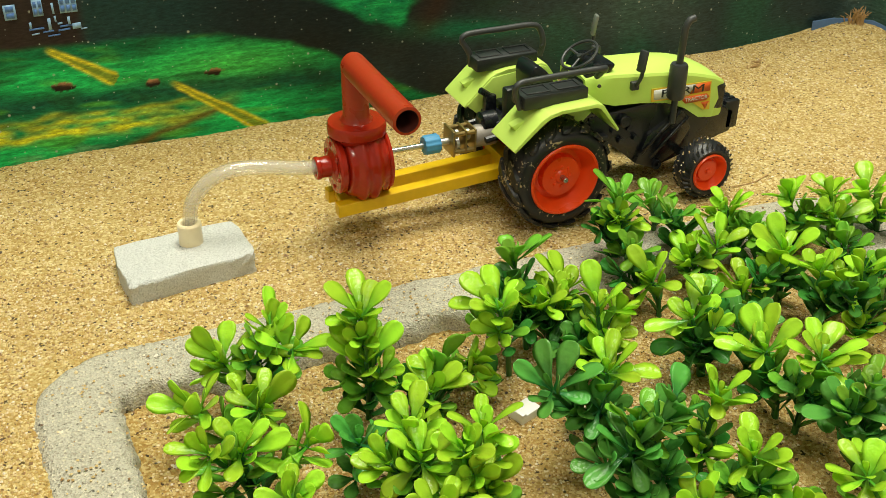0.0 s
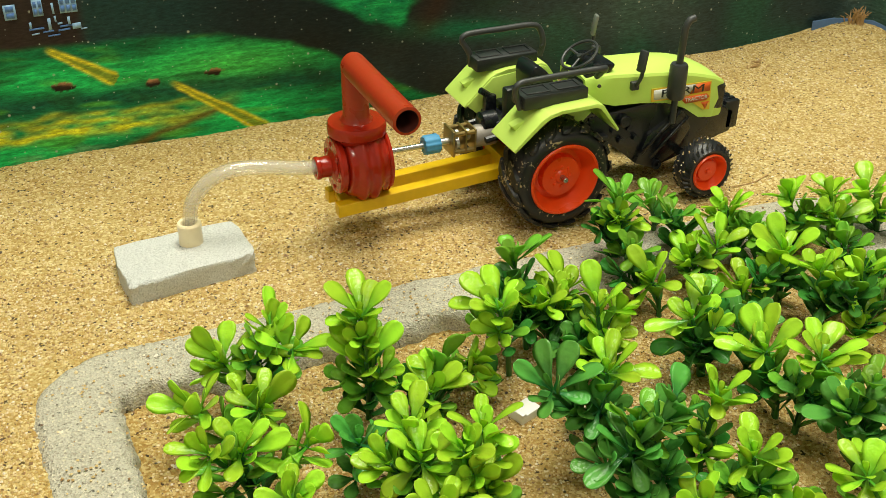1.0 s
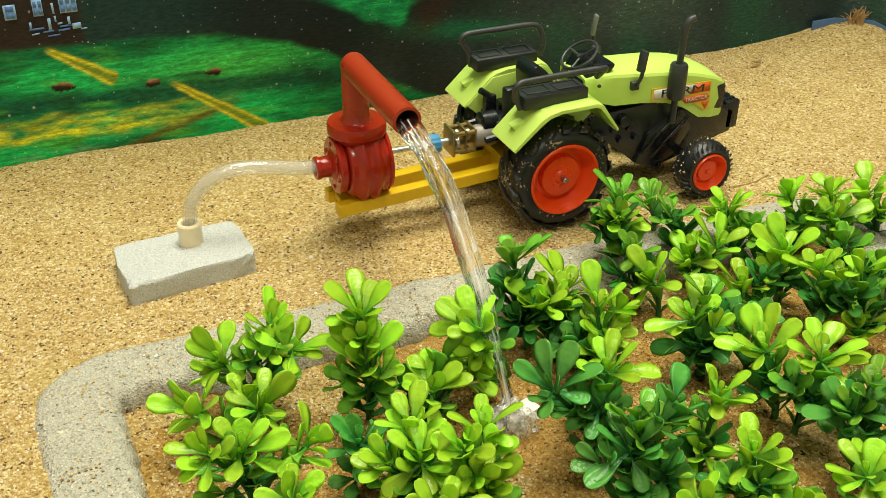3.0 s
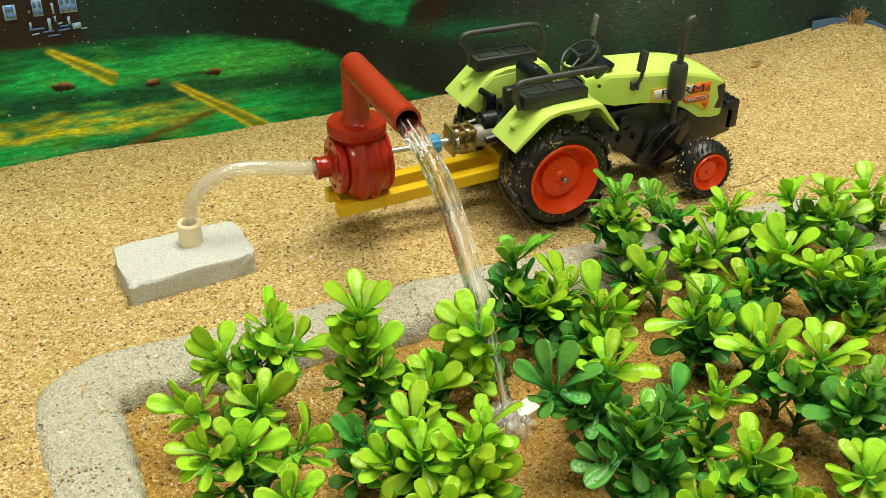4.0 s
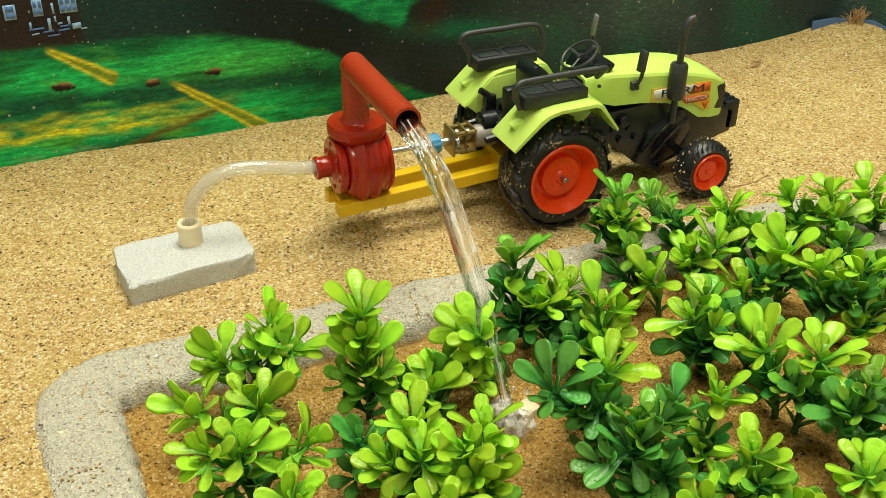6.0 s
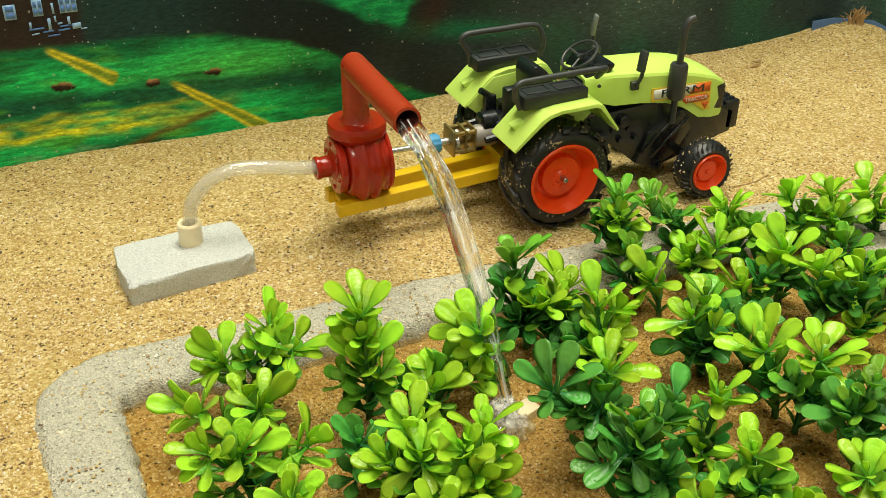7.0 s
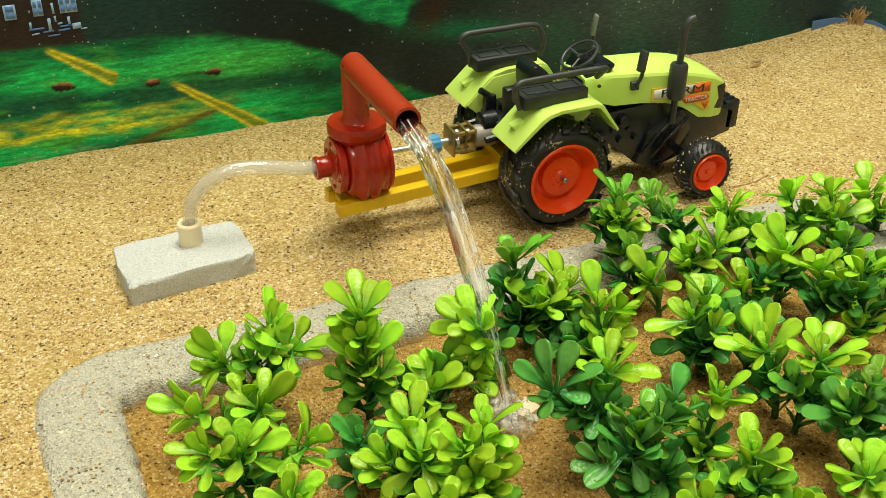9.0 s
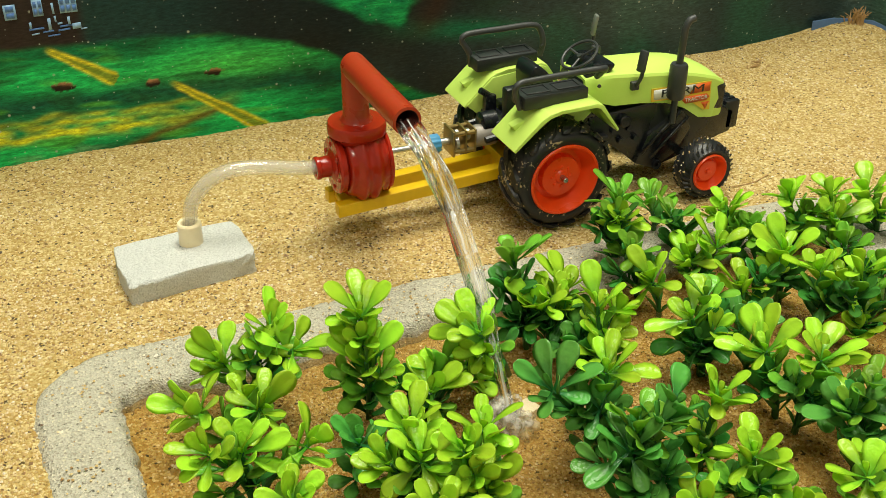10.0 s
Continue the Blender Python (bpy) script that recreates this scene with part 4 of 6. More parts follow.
def pump_set():
    P = thing("water_pump", "glossy red model water pump on yellow rails behind a tractor", "pump")
    bm = bmesh.new()
    prof = [(-0.0100, 0), (-0.0100, 0.0120), (-0.0095, 0.0135)]
    for k in range(41):
        t = k / 40
        x = -0.0092 + 0.0188 * t
        r = 0.0146 + 0.0042 * math.sin(math.pi * t) ** 0.7
        r += 0.00085 * math.cos(2 * math.pi * (2.9 * t + 0.12)) * (0.5 + 0.5 * math.sin(math.pi * t))
        prof.append((x, r))
    prof += [(0.0098, 0.0135), (0.0100, 0.0070), (0.0125, 0.0060), (0.0125, 0)]
    lathe(bm, prof, Matrix.Translation(PUMP), 64)
    for v in bm.verts:
        d = (v.co - PUMP) * Vector((0.15, 1, 1))
        v.co += d.normalized() * (0.0005 * noise.noise(v.co * 230) + 0.0003 * noise.noise(v.co * 600))
    body = part("volute", bm, RED, P, "ribbed glossy red pump casing", sharp=55)
    bm = bmesh.new()
    lathe(bm, [(0.0092, 0.0130), (0.0092, 0.0156), (0.0100, 0.0163), (0.0112, 0.0160), (0.0116, 0.0140)], Matrix.Translation(PUMP), 44)
    part("rear_ring", bm, RED, body)
    bm = bmesh.new()
    lathe(bm, [(-0.0095, 0.0060), (-0.0100, 0.0128), (-0.0108, 0.0137), (-0.0132, 0.0139), (-0.0142, 0.0132), (-0.0144, 0.0060)], Matrix.Translation(PUMP), 40)
    fl = part("suction_flange", bm, RED, P, sharp=30)
    bm = bmesh.new()
    for k in range(6):
        a = radians(60 * k + 20)
        lathe(bm, [(-0.0138, 0.0012), (-0.0147, 0.0011), (-0.0150, 0.0006), (-0.0150, 0)], pose(PUMP.x, 0.0103 * math.cos(a), PUMP.z + 0.0103 * math.sin(a)), 10)
    part("bolt", bm, RED, fl)
    bm = bmesh.new()
    lathe(bm, [(-0.0142, 0.0085), (-0.0152, 0.0068), (-0.0158, 0.0052), (-0.0205, 0.0050), (-0.0210, 0.0056), (-0.0224, 0.0056), (-0.0230, 0.0050), (-0.0230, 0.0036), (-0.018, 0.0036)], Matrix.Translation(PUMP), 24)
    part("suction_nozzle", bm, RED, P)
    # discharge: flange, riser and the long mitred pipe
    top = Matrix.Translation((-0.0920, 0, 0)) @ ALONG_Z
    bm = bmesh.new()
    lathe(bm, [(0.0530, 0.006), (0.0530, 0.0132), (0.0538, 0.0140), (0.0580, 0.0140), (0.0592, 0.0134), (0.0594, 0.0110), (0.0598, 0.0060)], top, 44)
    lathe(bm, [(0.0490, 0.0100), (0.0528, 0.0125)], top, 30)
    part("discharge_flange", bm, RED, P, sharp=35)
    bm = bmesh.new()
    lathe(bm, [(0.0590, 0.0085), (0.0608, 0.0068), (0.0625, 0.0062), (0.0855, 0.0062), (0.0878, 0.0058), (0.0898, 0.0045), (0.0912, 0.0024), (0.0917, 0)], top, 30)
    part("riser", bm, PIPE_RED, P)
    bm = bmesh.new()
    n, rr = 32, 0.0062
    a = [bm.verts.new((-0.092 + rr * math.cos(t), 0.0012 + rr * math.sin(t) * 0.15, 0.0855 + rr * math.sin(t))) for t in [2 * math.pi * k / n for k in range(n)]]
    b = [bm.verts.new((-0.092 + rr * math.cos(t), -0.0650, 0.0855 + rr * math.sin(t))) for t in [2 * math.pi * k / n for k in range(n)]]
    c = [bm.verts.new((-0.092 + rr * 0.80 * math.cos(t), -0.0652, 0.0855 + rr * 0.80 * math.sin(t))) for t in [2 * math.pi * k / n for k in range(n)]]
    for k in range(n):
        j = (k + 1) % n
        bm.faces.new((a[k], a[j], b[j], b[k])), bm.faces.new((b[k], b[j], c[j], c[k]))
    bm.faces.new(a)
    pipe = part("discharge_pipe", bm, PIPE_RED, P, "red painted discharge pipe, mitred at the elbow", sharp=50)
    bm = bmesh.new()
    lathe(bm, [(-0.0652, rr * 0.80), (-0.0100, rr * 0.80), (-0.0100, 0)], pose(-0.092, 0, 0.0855) @ ALONG_Y, 32)
    part("bore", bm, PIPE_DARK, pipe)
    # rails
    for s in (-1, 1):
        bm = bmesh.new()
        y = s * 0.0080
        prof = [(-0.0030, -0.0033), (0.0031, -0.0033), (0.0031, 0.0030), (-0.0030, 0.0030)]
        ends = []
        for x, z in ((-0.1060, 0.0185), (-0.0120, 0.0235)):
            ends.append([bm.verts.new((x, y + s * -1 * (u if s < 0 else u), z + w)) for u, w in prof])
        for i in range(4):
            bm.faces.new((ends[0][i], ends[0][(i + 1) % 4], ends[1][(i + 1) % 4], ends[1][i]))
        bm.faces.new(ends[0]), bm.faces.new(ends[1][::-1])
        bmesh.ops.bevel(bm, geom=bm.edges[:], offset=0.0003, segments=1, affect="EDGES")
        part("rail", bm, YELLOW, P, "yellow painted square rail", smooth=False)
    bm = bmesh.new()
    box(bm, -0.0195, -0.0125, -0.0125, 0.0125, 0.0200, 0.0300, 0.0006)
    part("cross_plate", bm, YELLOW, P)
    part("base_plate", box(bmesh.new(), -0.1030, -0.0760, -0.0075, 0.0075, 0.0185, 0.0215, 0.0005), YELLOW, P)
    # gear motor on its bracket
    bm = bmesh.new()
    box(bm, -0.0452, -0.0440, -0.0062, 0.0062, 0.0335, 0.0470, 0.0003)
    br = part("gear_plate", bm, BRASS, P, "brass gearbox plate", sharp=30)
    bm = bmesh.new()
    box(bm, -0.0385, -0.0374, -0.0058, 0.0058, 0.0340, 0.0465, 0.0003)
    box(bm, -0.0335, -0.0325, -0.0058, 0.0058, 0.0340, 0.0465, 0.0003)
    for y, z in ((-0.0045, 0.0448), (0.0045, 0.0448), (-0.0045, 0.0355), (0.0045, 0.0355)):
        tube(bm, [(-0.0440, y, z), (-0.0325, y, z)], 0.0012, 10)
    part("gear_plate", bm, BRASS, P, "brass gearbox plate", sharp=30)
    bm = bmesh.new()
    for x, z, r in ((-0.0415, 0.0385, 0.0035), (-0.0358, 0.0425, 0.0030), (-0.0415, 0.0440, 0.0018)):
        pts = [(-0.0008, 0)]
        pts += [(-0.0008, r), (0.0008, r), (0.0008, 0)]
        lathe(bm, pts, pose(x, -0.001, z), 16)
    part("gear", bm, STEEL, br)
    bm = bmesh.new()
    lathe(bm, [(-0.0325, 0), (-0.0325, 0.0052), (-0.0318, 0.0056), (-0.0210, 0.0056), (-0.0205, 0.0050), (-0.0205, 0)], pose(0, 0, 0.0400), 24)
    part("motor", bm, MOTOR, P)
    # turning shaft with its coupling
    bm = bmesh.new()
    tube(bm, [(-0.0160, 0, 0), (0.0170, 0, 0)], 0.0014, 14)
    tube(bm, [(0.0085, 0, 0), (0.0150, 0, 0)], 0.0019, 14)
    shaft = part("drive_shaft", bm, STEEL, P, "bright steel drive shaft")
    shaft.location = (-0.0602, 0, 0.0398)
    bm = bmesh.new()
    n = 44
    rings = []
    for x, k in ((-0.0040, 0.93), (-0.0034, 1.0), (0.0034, 1.0), (0.0040, 0.93)):
        rings.append([(x + 0.0058, k * (0.0046 + 0.00028 * math.cos(11 * t)) * math.cos(t), k * (0.0046 + 0.00028 * math.cos(11 * t)) * math.sin(t)) for t in [2 * math.pi * i / n for i in range(n)]])
    loft(bm, rings)
    part("coupling", bm, BLUE, shaft, "ribbed blue rubber coupling", sharp=60)
    SPIN_PART.append(shaft)
    return P


pump_set()


# ---------------------------------------------------------------- well block, fitting and hose
def well_block():
    bm = bmesh.new()
    outline = [(-0.0255, -0.0205), (0.0, -0.0162), (0.0294, -0.0124), (0.0298, -0.0085), (0.0291, 0.0133), (0.0264, 0.0210), (0.0049, 0.0204), (-0.0165, 0.0191), (-0.0296, 0.0181), (-0.0302, 0.0005), (-0.0283, -0.0193)]
    a = [bm.verts.new((x * 1.005, y * 1.005, -0.006)) for x, y in outline]
    b = [bm.verts.new((x, y, 0.0095)) for x, y in outline]
    k = len(outline)
    bm.faces.new(a[::-1]), bm.faces.new(b)
    for i in range(k):
        bm.faces.new((a[i], a[(i + 1) % k], b[(i + 1) % k], b[i]))
    bmesh.ops.bevel(bm, geom=bm.edges[:], offset=0.0009, segments=2, affect="EDGES", profile=0.5)
    bmesh.ops.triangulate(bm, faces=bm.faces[:])
    bmesh.ops.subdivide_edges(bm, edges=bm.edges[:], cuts=3, use_grid_fill=True)
    bmesh.ops.subdivide_edges(bm, edges=[e for e in bm.edges if e.calc_length() > 0.003], cuts=2, use_grid_fill=True)
    for v in bm.verts:
        q = v.co + Vector((0.3, 0.1, 0))
        worn = step(0.016, 0.004, (v.co.xy - Vector((-0.0275, -0.0200))).length) + step(0.010, 0.003, (v.co.xy - Vector((0.0295, -0.0105))).length)
        v.co += Vector((noise.noise(q * 90), noise.noise(q * 90 + Vector((7, 0, 0))), noise.noise(q * 70 + Vector((0, 5, 0))))) * 0.0007
        v.co += Vector((noise.noise(q * 420), noise.noise(q * 420 + Vector((3, 0, 0))), noise.noise(q * 380 + Vector((0, 8, 0))))) * 0.0011 * worn
    ob = new("well_block", finish(bm, CEMENT, True, 70))
    ob.matrix_world = pose(-0.1785, -0.0040, 0)
    return tagged(ob, "rough pale grey cement block set in sand", "block")


well_block()


def fitting():
    bm = bmesh.new()
    lathe(bm, [(0.0080, 0.0040), (0.0080, 0.0054), (0.0088, 0.0056), (0.0165, 0.0053), (0.0172, 0.0056), (0.0196, 0.0056), (0.0203, 0.0051), (0.0203, 0.0038), (0.0198, 0.00345), (0.014, 0.00345)], ALONG_Z, 30)
    ob = new("pipe_fitting", finish(bm, CREAM, True, 35))
    ob.location = (-0.1738, 0.0040, 0)
    return tagged(ob, "cream plastic pipe socket standing in a cement block", "pipe fitting")


fitting()


def hose():
    pts = smooth_path([(-0.1738, 0.0040, 0.0125), (-0.1733, 0.0040, 0.0197), (-0.1718, 0.0039, 0.0284), (-0.1684, 0.0036, 0.0342), (-0.1630, 0.0032, 0.0394),
                       (-0.1557, 0.0027, 0.0427), (-0.1479, 0.0022, 0.0437), (-0.1363, 0.0014, 0.0426), (-0.1247, 0.0005, 0.0402), (-0.1120, 0.0, 0.0383)], 6)
    bm = bmesh.new()
    tube(bm, pts, 0.0034, 24, inner=0.66)
    ob = new("suction_hose", finish(bm, HOSE, True, 60))
    return tagged(ob, "clear plastic hose bent from the socket to the pump", "hose")


hose()


# ---------------------------------------------------------------- the plastic plants in the bed
def leaf_mesh(name, width, curl, cup, material):
    """A spoon-shaped leaf of unit length along x: narrow stalk, broad round tip, grooved midrib."""
    shape = ((0.0, 0.13), (0.20, 0.20), (0.38, 0.46), (0.55, 0.80), (0.70, 0.98), (0.81, 0.97), (0.90, 0.80), (0.96, 0.54))
    verts, faces = [], []
    for x, w in shape:
        h = w * width / 2
        z = curl * x * x
        rise = cup * h
        verts += [(x, -h, z + rise), (x, -h * 0.5, z + rise * 0.25 + 0.010), (x, 0, z - 0.004), (x, h * 0.5, z + rise * 0.25 + 0.010), (x, h, z + rise),
                  (x, h * 0.5, z + rise * 0.25 - 0.020), (x, -h * 0.5, z + rise * 0.25 - 0.020)]
    for i in range(len(shape) - 1):
        for k in range(7):
            j = (k + 1) % 7
            faces.append((7 * i + k, 7 * i + 7 + k, 7 * i + 7 + j, 7 * i + j))
    t = 7 * (len(shape) - 1)
    verts.append((0.99, 0, curl * 0.98))
    faces += [(t + k, t + 7, t + (k + 1) % 7) for k in range(7)]
    me = bpy.data.meshes.new(name)
    me.from_pydata(verts, [], faces)
    for p in me.polygons:
        p.use_smooth = True
    me.materials.append(material)
    return me


LEAVES = {}
for key, mat in (("lightest", LEAF_LIGHTEST), ("mid", LEAF_MID), ("teal", LEAF_TEAL), ("darkest", LEAF_DARKEST)):
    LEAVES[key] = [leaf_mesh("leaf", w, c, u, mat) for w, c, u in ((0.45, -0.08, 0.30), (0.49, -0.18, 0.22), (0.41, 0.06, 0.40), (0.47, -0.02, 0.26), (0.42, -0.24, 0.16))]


def leaf(plant, at, d, axis, length, key, rnd):
    """One leaf from a stem, its upper face towards the stem's tip."""
    nrm = axis - d * axis.dot(d)
    nrm = nrm.normalized() if nrm.length > 0.08 else d.orthogonal().normalized()
    nrm = Matrix.Rotation(rnd.uniform(-0.4, 0.4), 3, d) @ nrm
    m = Matrix((d, nrm.cross(d), nrm)).transposed().to_4x4()
    m.translation = at
    lf = new("leaf", rnd.choice(LEAVES[key]))
    lf.parent = plant
    lf.matrix_local = m @ Matrix.Diagonal((length * 1.12, length * rnd.uniform(1.02, 1.18), length, 1))


def shoot(plant, tip, key, leaves, style, rnd):
    """A stem from the root to a tip with a rosette, and crossed pairs of leaves below it, darker downwards."""
    rise = tip.z
    root = Vector((rnd.uniform(-1, 1), rnd.uniform(-1, 1), 0)) * 0.0012
    knee = root.lerp(tip, 0.45) + Vector((-tip.x, -tip.y, 0)) * 0.14
    pts = smooth_path([root - Vector((0, 0, 0.005)), knee, tip], 6)
    bm = bmesh.new()
    tube(bm, pts, [0.0014 - 0.0006 * k / (len(pts) - 1) for k in range(len(pts))], 7)
    part("stem", bm, STEM, plant)
    axis = (pts[-1] - pts[-3]).normalized()
    for k, (az, el, mm) in enumerate(leaves):
        a, e = radians(az), radians(el)
        d = Vector((math.cos(a) * math.cos(e), math.sin(a) * math.cos(e), math.sin(e)))
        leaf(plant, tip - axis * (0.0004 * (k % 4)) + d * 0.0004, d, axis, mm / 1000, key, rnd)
    # the folded bud and two short leaves in the heart
    side = axis.orthogonal().normalized()
    turn = rnd.uniform(0, 6.28)
    for k in range(2):
        out = Matrix.Rotation(turn + 3.1 * k, 3, axis) @ side
        leaf(plant, tip, (axis + out * (0.25 + 0.3 * k)).normalized(), axis + out * 0.2, 0.0058 + 0.0014 * k, key, rnd)
    # leaf tones of the tiers, darker from the tip down
    below = {"lightest": ("lightest", "mid", "darkest", "darkest"), "mid": ("mid", "darkest", "darkest", "darkest"), "teal": ("teal", "teal", "darkest", "darkest"), "darkest": ("darkest",) * 4}[key]
    if style == "bright" and key == "lightest":
        below = ("lightest", "mid", "mid", "darkest")
    span = (tip - root).length
    tiers = max(2, min(4, int(span * 0.86 / 0.0054)))
    gap = min(0.0068, 0.86 * span / tiers)
    turn = rnd.uniform(0, 3.14)
    for i in range(tiers):
        idx = max(0.8, (1.0 - (gap * (i + 0.7)) / max(span, 0.008)) * (len(pts) - 1))
        k = min(int(idx), len(pts) - 2)
        at, ax = pts[k].lerp(pts[k + 1], idx - k), (pts[k + 1] - pts[k]).normalized()
        base = ax.orthogonal().normalized()
        count = 3
        tier_tone = below[min(i * 4 // tiers, 3)]
        for q in range(count):
            out = Matrix.Rotation(turn + 0.8 * i + 6.283 / count * q + rnd.uniform(-0.35, 0.35), 3, ax) @ base
            e = radians(rnd.uniform(42, 70))
            leaf(plant, at, (out * math.cos(e) + ax * math.sin(e)).normalized(), ax, rnd.uniform(0.0118, 0.0150), tier_tone, rnd)
        # a side twig with a small rosette of its own
        if i in (1, 2) and span > 0.018 and rnd.random() < 0.55:
            out = Matrix.Rotation(rnd.uniform(0, 6.28), 3, ax) @ base
            end = at + out * rnd.uniform(0.005, 0.008) + ax * rnd.uniform(0.004, 0.007)
            part("twig", tube(bmesh.new(), [at, at.lerp(end, 0.5) - ax * 0.0006, end], [0.0009, 0.0008, 0.0006], 6), STEM, plant)
            way = (end - at).normalized() + ax * 0.8
            way.normalize()
            ring = way.orthogonal().normalized()
            for q in range(5):
                o2 = Matrix.Rotation(turn + 1.257 * q + rnd.uniform(-0.3, 0.3), 3, way) @ ring
                e = radians(rnd.uniform(38, 68))
                leaf(plant, end, (o2 * math.cos(e) + way * math.sin(e)).normalized(), way, rnd.uniform(0.0095, 0.0120), below[1] if i == 2 else below[0], rnd)


def plant(x, y, style, seed, shoots):
    """A plant rooted at x, y (mm). A shoot: its tip from the root (mm), the tone of its leaves, and each rosette leaf's
    bearing, rise and length.
    """
    rnd = random.Random(seed)
    x0, y0 = x / 1000, y / 1000
    words = {"bright": "bright lime green", "mixed": "lime and dark green", "dark": "dark green", "teal": "bluish green"}[style]
    P = thing("artificial_plant", words + " plastic plant with spoon-shaped leaves stuck in sand", "plant", pose(x0, y0, sand_height(x0, y0)), group="plants in the bed")
    for dx, dy, dz, key, leaves in shoots:
        shoot(P, Vector((dx, dy, dz)) / 1000, key, leaves, style, rnd)
    return P


plant(-172.0, -99.6, "bright", 1, [
    (7.6, -5.5, 38.8, "lightest", [(79, 42, 14.6), (-26, 57, 12.0), (-179, 49, 10.9), (56, 29, 11.3)]),
    (13.4, -14.6, 33.2, "lightest", [(44, 36, 12.4), (-26, 29, 15.1), (-49, 9, 11.8), (159, 27, 13.4), (-110, -10, 11.4)]),
    (-10.5, 0.2, 24.1, "lightest", [(138, 55, 15.9), (63, 43, 14.7), (-9, 51, 15.2), (154, 36, 15.1), (-34, 20, 11.3), (-77, 9, 12.0), (-138, -1, 11.6)])])
plant(-185.2, -121.8, "bright", 2, [
    (-12.6, 1.1, 20.9, "lightest", [(163, 21, 16.0), (137, 57, 14.1), (40, 39, 14.4), (-53, 45, 12.7), (-153, 8, 12.2), (-81, 14, 11.9)]),
    (8.9, -10.4, 24.3, "lightest", [(63, 43, 13.8), (-12, 48, 16.0), (155, 34, 11.9), (-163, 17, 10.9), (-83, 1, 12.2), (-122, -22, 12.7)])])
plant(-186.4, -157.2, "bright", 3, [
    (-3.8, -4.9, 31.0, "lightest", [(135, 58, 12.6), (-3, 57, 12.9), (-26, 27, 17.5), (-45, -4, 13.6), (-117, 3, 12.5), (-68, 70, 11.8)]),
    (-14.6, -6.7, 35.4, "lightest", [(161, 24, 12.6), (-147, 72, 11.8), (-147, 3, 11.3), (-111, -15, 11.8), (-80, 42, 11.6)]),
    (17.5, -9.8, 30.8, "lightest", [(73, 43, 13.6), (-30, 44, 12.0), (177, 41, 11.5), (-67, 20, 10.9), (-142, -2, 12.7)])])
plant(-182.2, -174.7, "bright", 4, [
    (2.4, -11.9, 27.1, "lightest", [(-11, 49, 12.1), (174, 31, 11.4), (-57, 12, 11.4), (75, 42, 11.0)])])
plant(-132.6, -124.8, "bright", 5, [
    (-1.9, 0.8, 48.0, "lightest", [(77, 44, 17.5), (142, 51, 16.3), (-8, 53, 15.9), (46, 40, 14.1), (-72, 38, 12.5), (-176, 15, 12.1), (-156, 55, 11.3)]),
    (-3.2, -7.3, 33.3, "lightest", [(124, 42, 17.5), (64, 43, 16.4), (99, 36, 16.4), (156, 33, 15.7), (30, 34, 13.2), (6, 39, 17.5), (-75, 48, 11.2)]),
    (-1.7, -4.7, 20.3, "mid", [(158, 29, 13.5), (-18, 41, 14.0), (-167, -23, 12.8), (-58, -20, 12.0)])])
plant(-145.9, -157.5, "teal", 6, [
    (-2.7, -3.2, 21.1, "teal", [(147, 46, 13.3), (27, 27, 11.4), (-167, 6, 12.6), (-109, -18, 12.5), (-48, 7, 10.9), (-158, 52, 11.4)])])
plant(-112.0, -136.1, "bright", 7, [
    (-1.9, -5.7, 20.3, "lightest", [(101, 36, 14.7), (80, 42, 16.1), (178, 36, 11.8), (-9, 51, 14.9), (-23, 33, 15.1), (-103, -12, 12.4)]),
    (-7.5, 3.3, 15.4, "darkest", [(-154, 54, 12.0), (52, 42, 11.4), (-127, 9, 11.7), (-153, 25, 10.9)]),
    (5.3, 4.2, 21.7, "mid", [(3, 62, 16.5), (-173, 66, 12.5), (-175, 32, 11.5)])])
plant(-106.6, -129.1, "bright", 8, [
    (16.4, 1.6, 18.8, "lightest", [(-28, 38, 12.1), (-45, -4, 11.6), (-91, -15, 11.9), (-81, 61, 11.0), (-143, 42, 12.0), (-74, 31, 12.4)])])
plant(-135.2, -178.9, "bright", 9, [
    (0.5, 4.1, 34.6, "lightest", [(98, 37, 12.3), (-8, 53, 11.8), (158, 30, 11.6), (-25, 29, 11.3), (52, 42, 15.3)]),
    (-1.1, -8.3, 31.2, "lightest", [(143, 51, 13.1), (75, 43, 12.7), (-10, 50, 14.3), (-167, -22, 14.0), (-56, -18, 13.6), (-94, -12, 11.1), (-153, 45, 11.0)]),
    (-9.2, -0.4, 26.1, "lightest", [(156, 63, 11.2), (179, 43, 11.1), (-157, 5, 12.4), (54, 23, 12.4), (-113, -25, 11.8)])])
plant(-114.1, -187.8, "bright", 10, [
    (0.4, 2.0, 34.6, "lightest", [(160, 41, 12.3), (67, 37, 11.5), (-11, 50, 15.5), (-144, 27, 12.0), (-66, 16, 11.5), (-103, -17, 11.6)]),
    (-8.9, -4.8, 34.8, "lightest", [(170, 58, 12.7), (-37, 69, 11.2), (-157, 23, 12.1), (-70, 36, 12.1), (-123, -42, 12.7)]),
    (-1.7, -8.0, 17.2, "lightest", [(-123, 73, 11.8), (-10, 51, 15.2), (-66, 33, 12.0), (-167, 46, 12.2)])])
plant(-137.4, -201.8, "bright", 11, [
    (-1.5, -8.1, 27.7, "lightest", [(138, 55, 13.0), (39, 36, 12.0), (-26, 28, 15.6), (162, 22, 12.5)])])
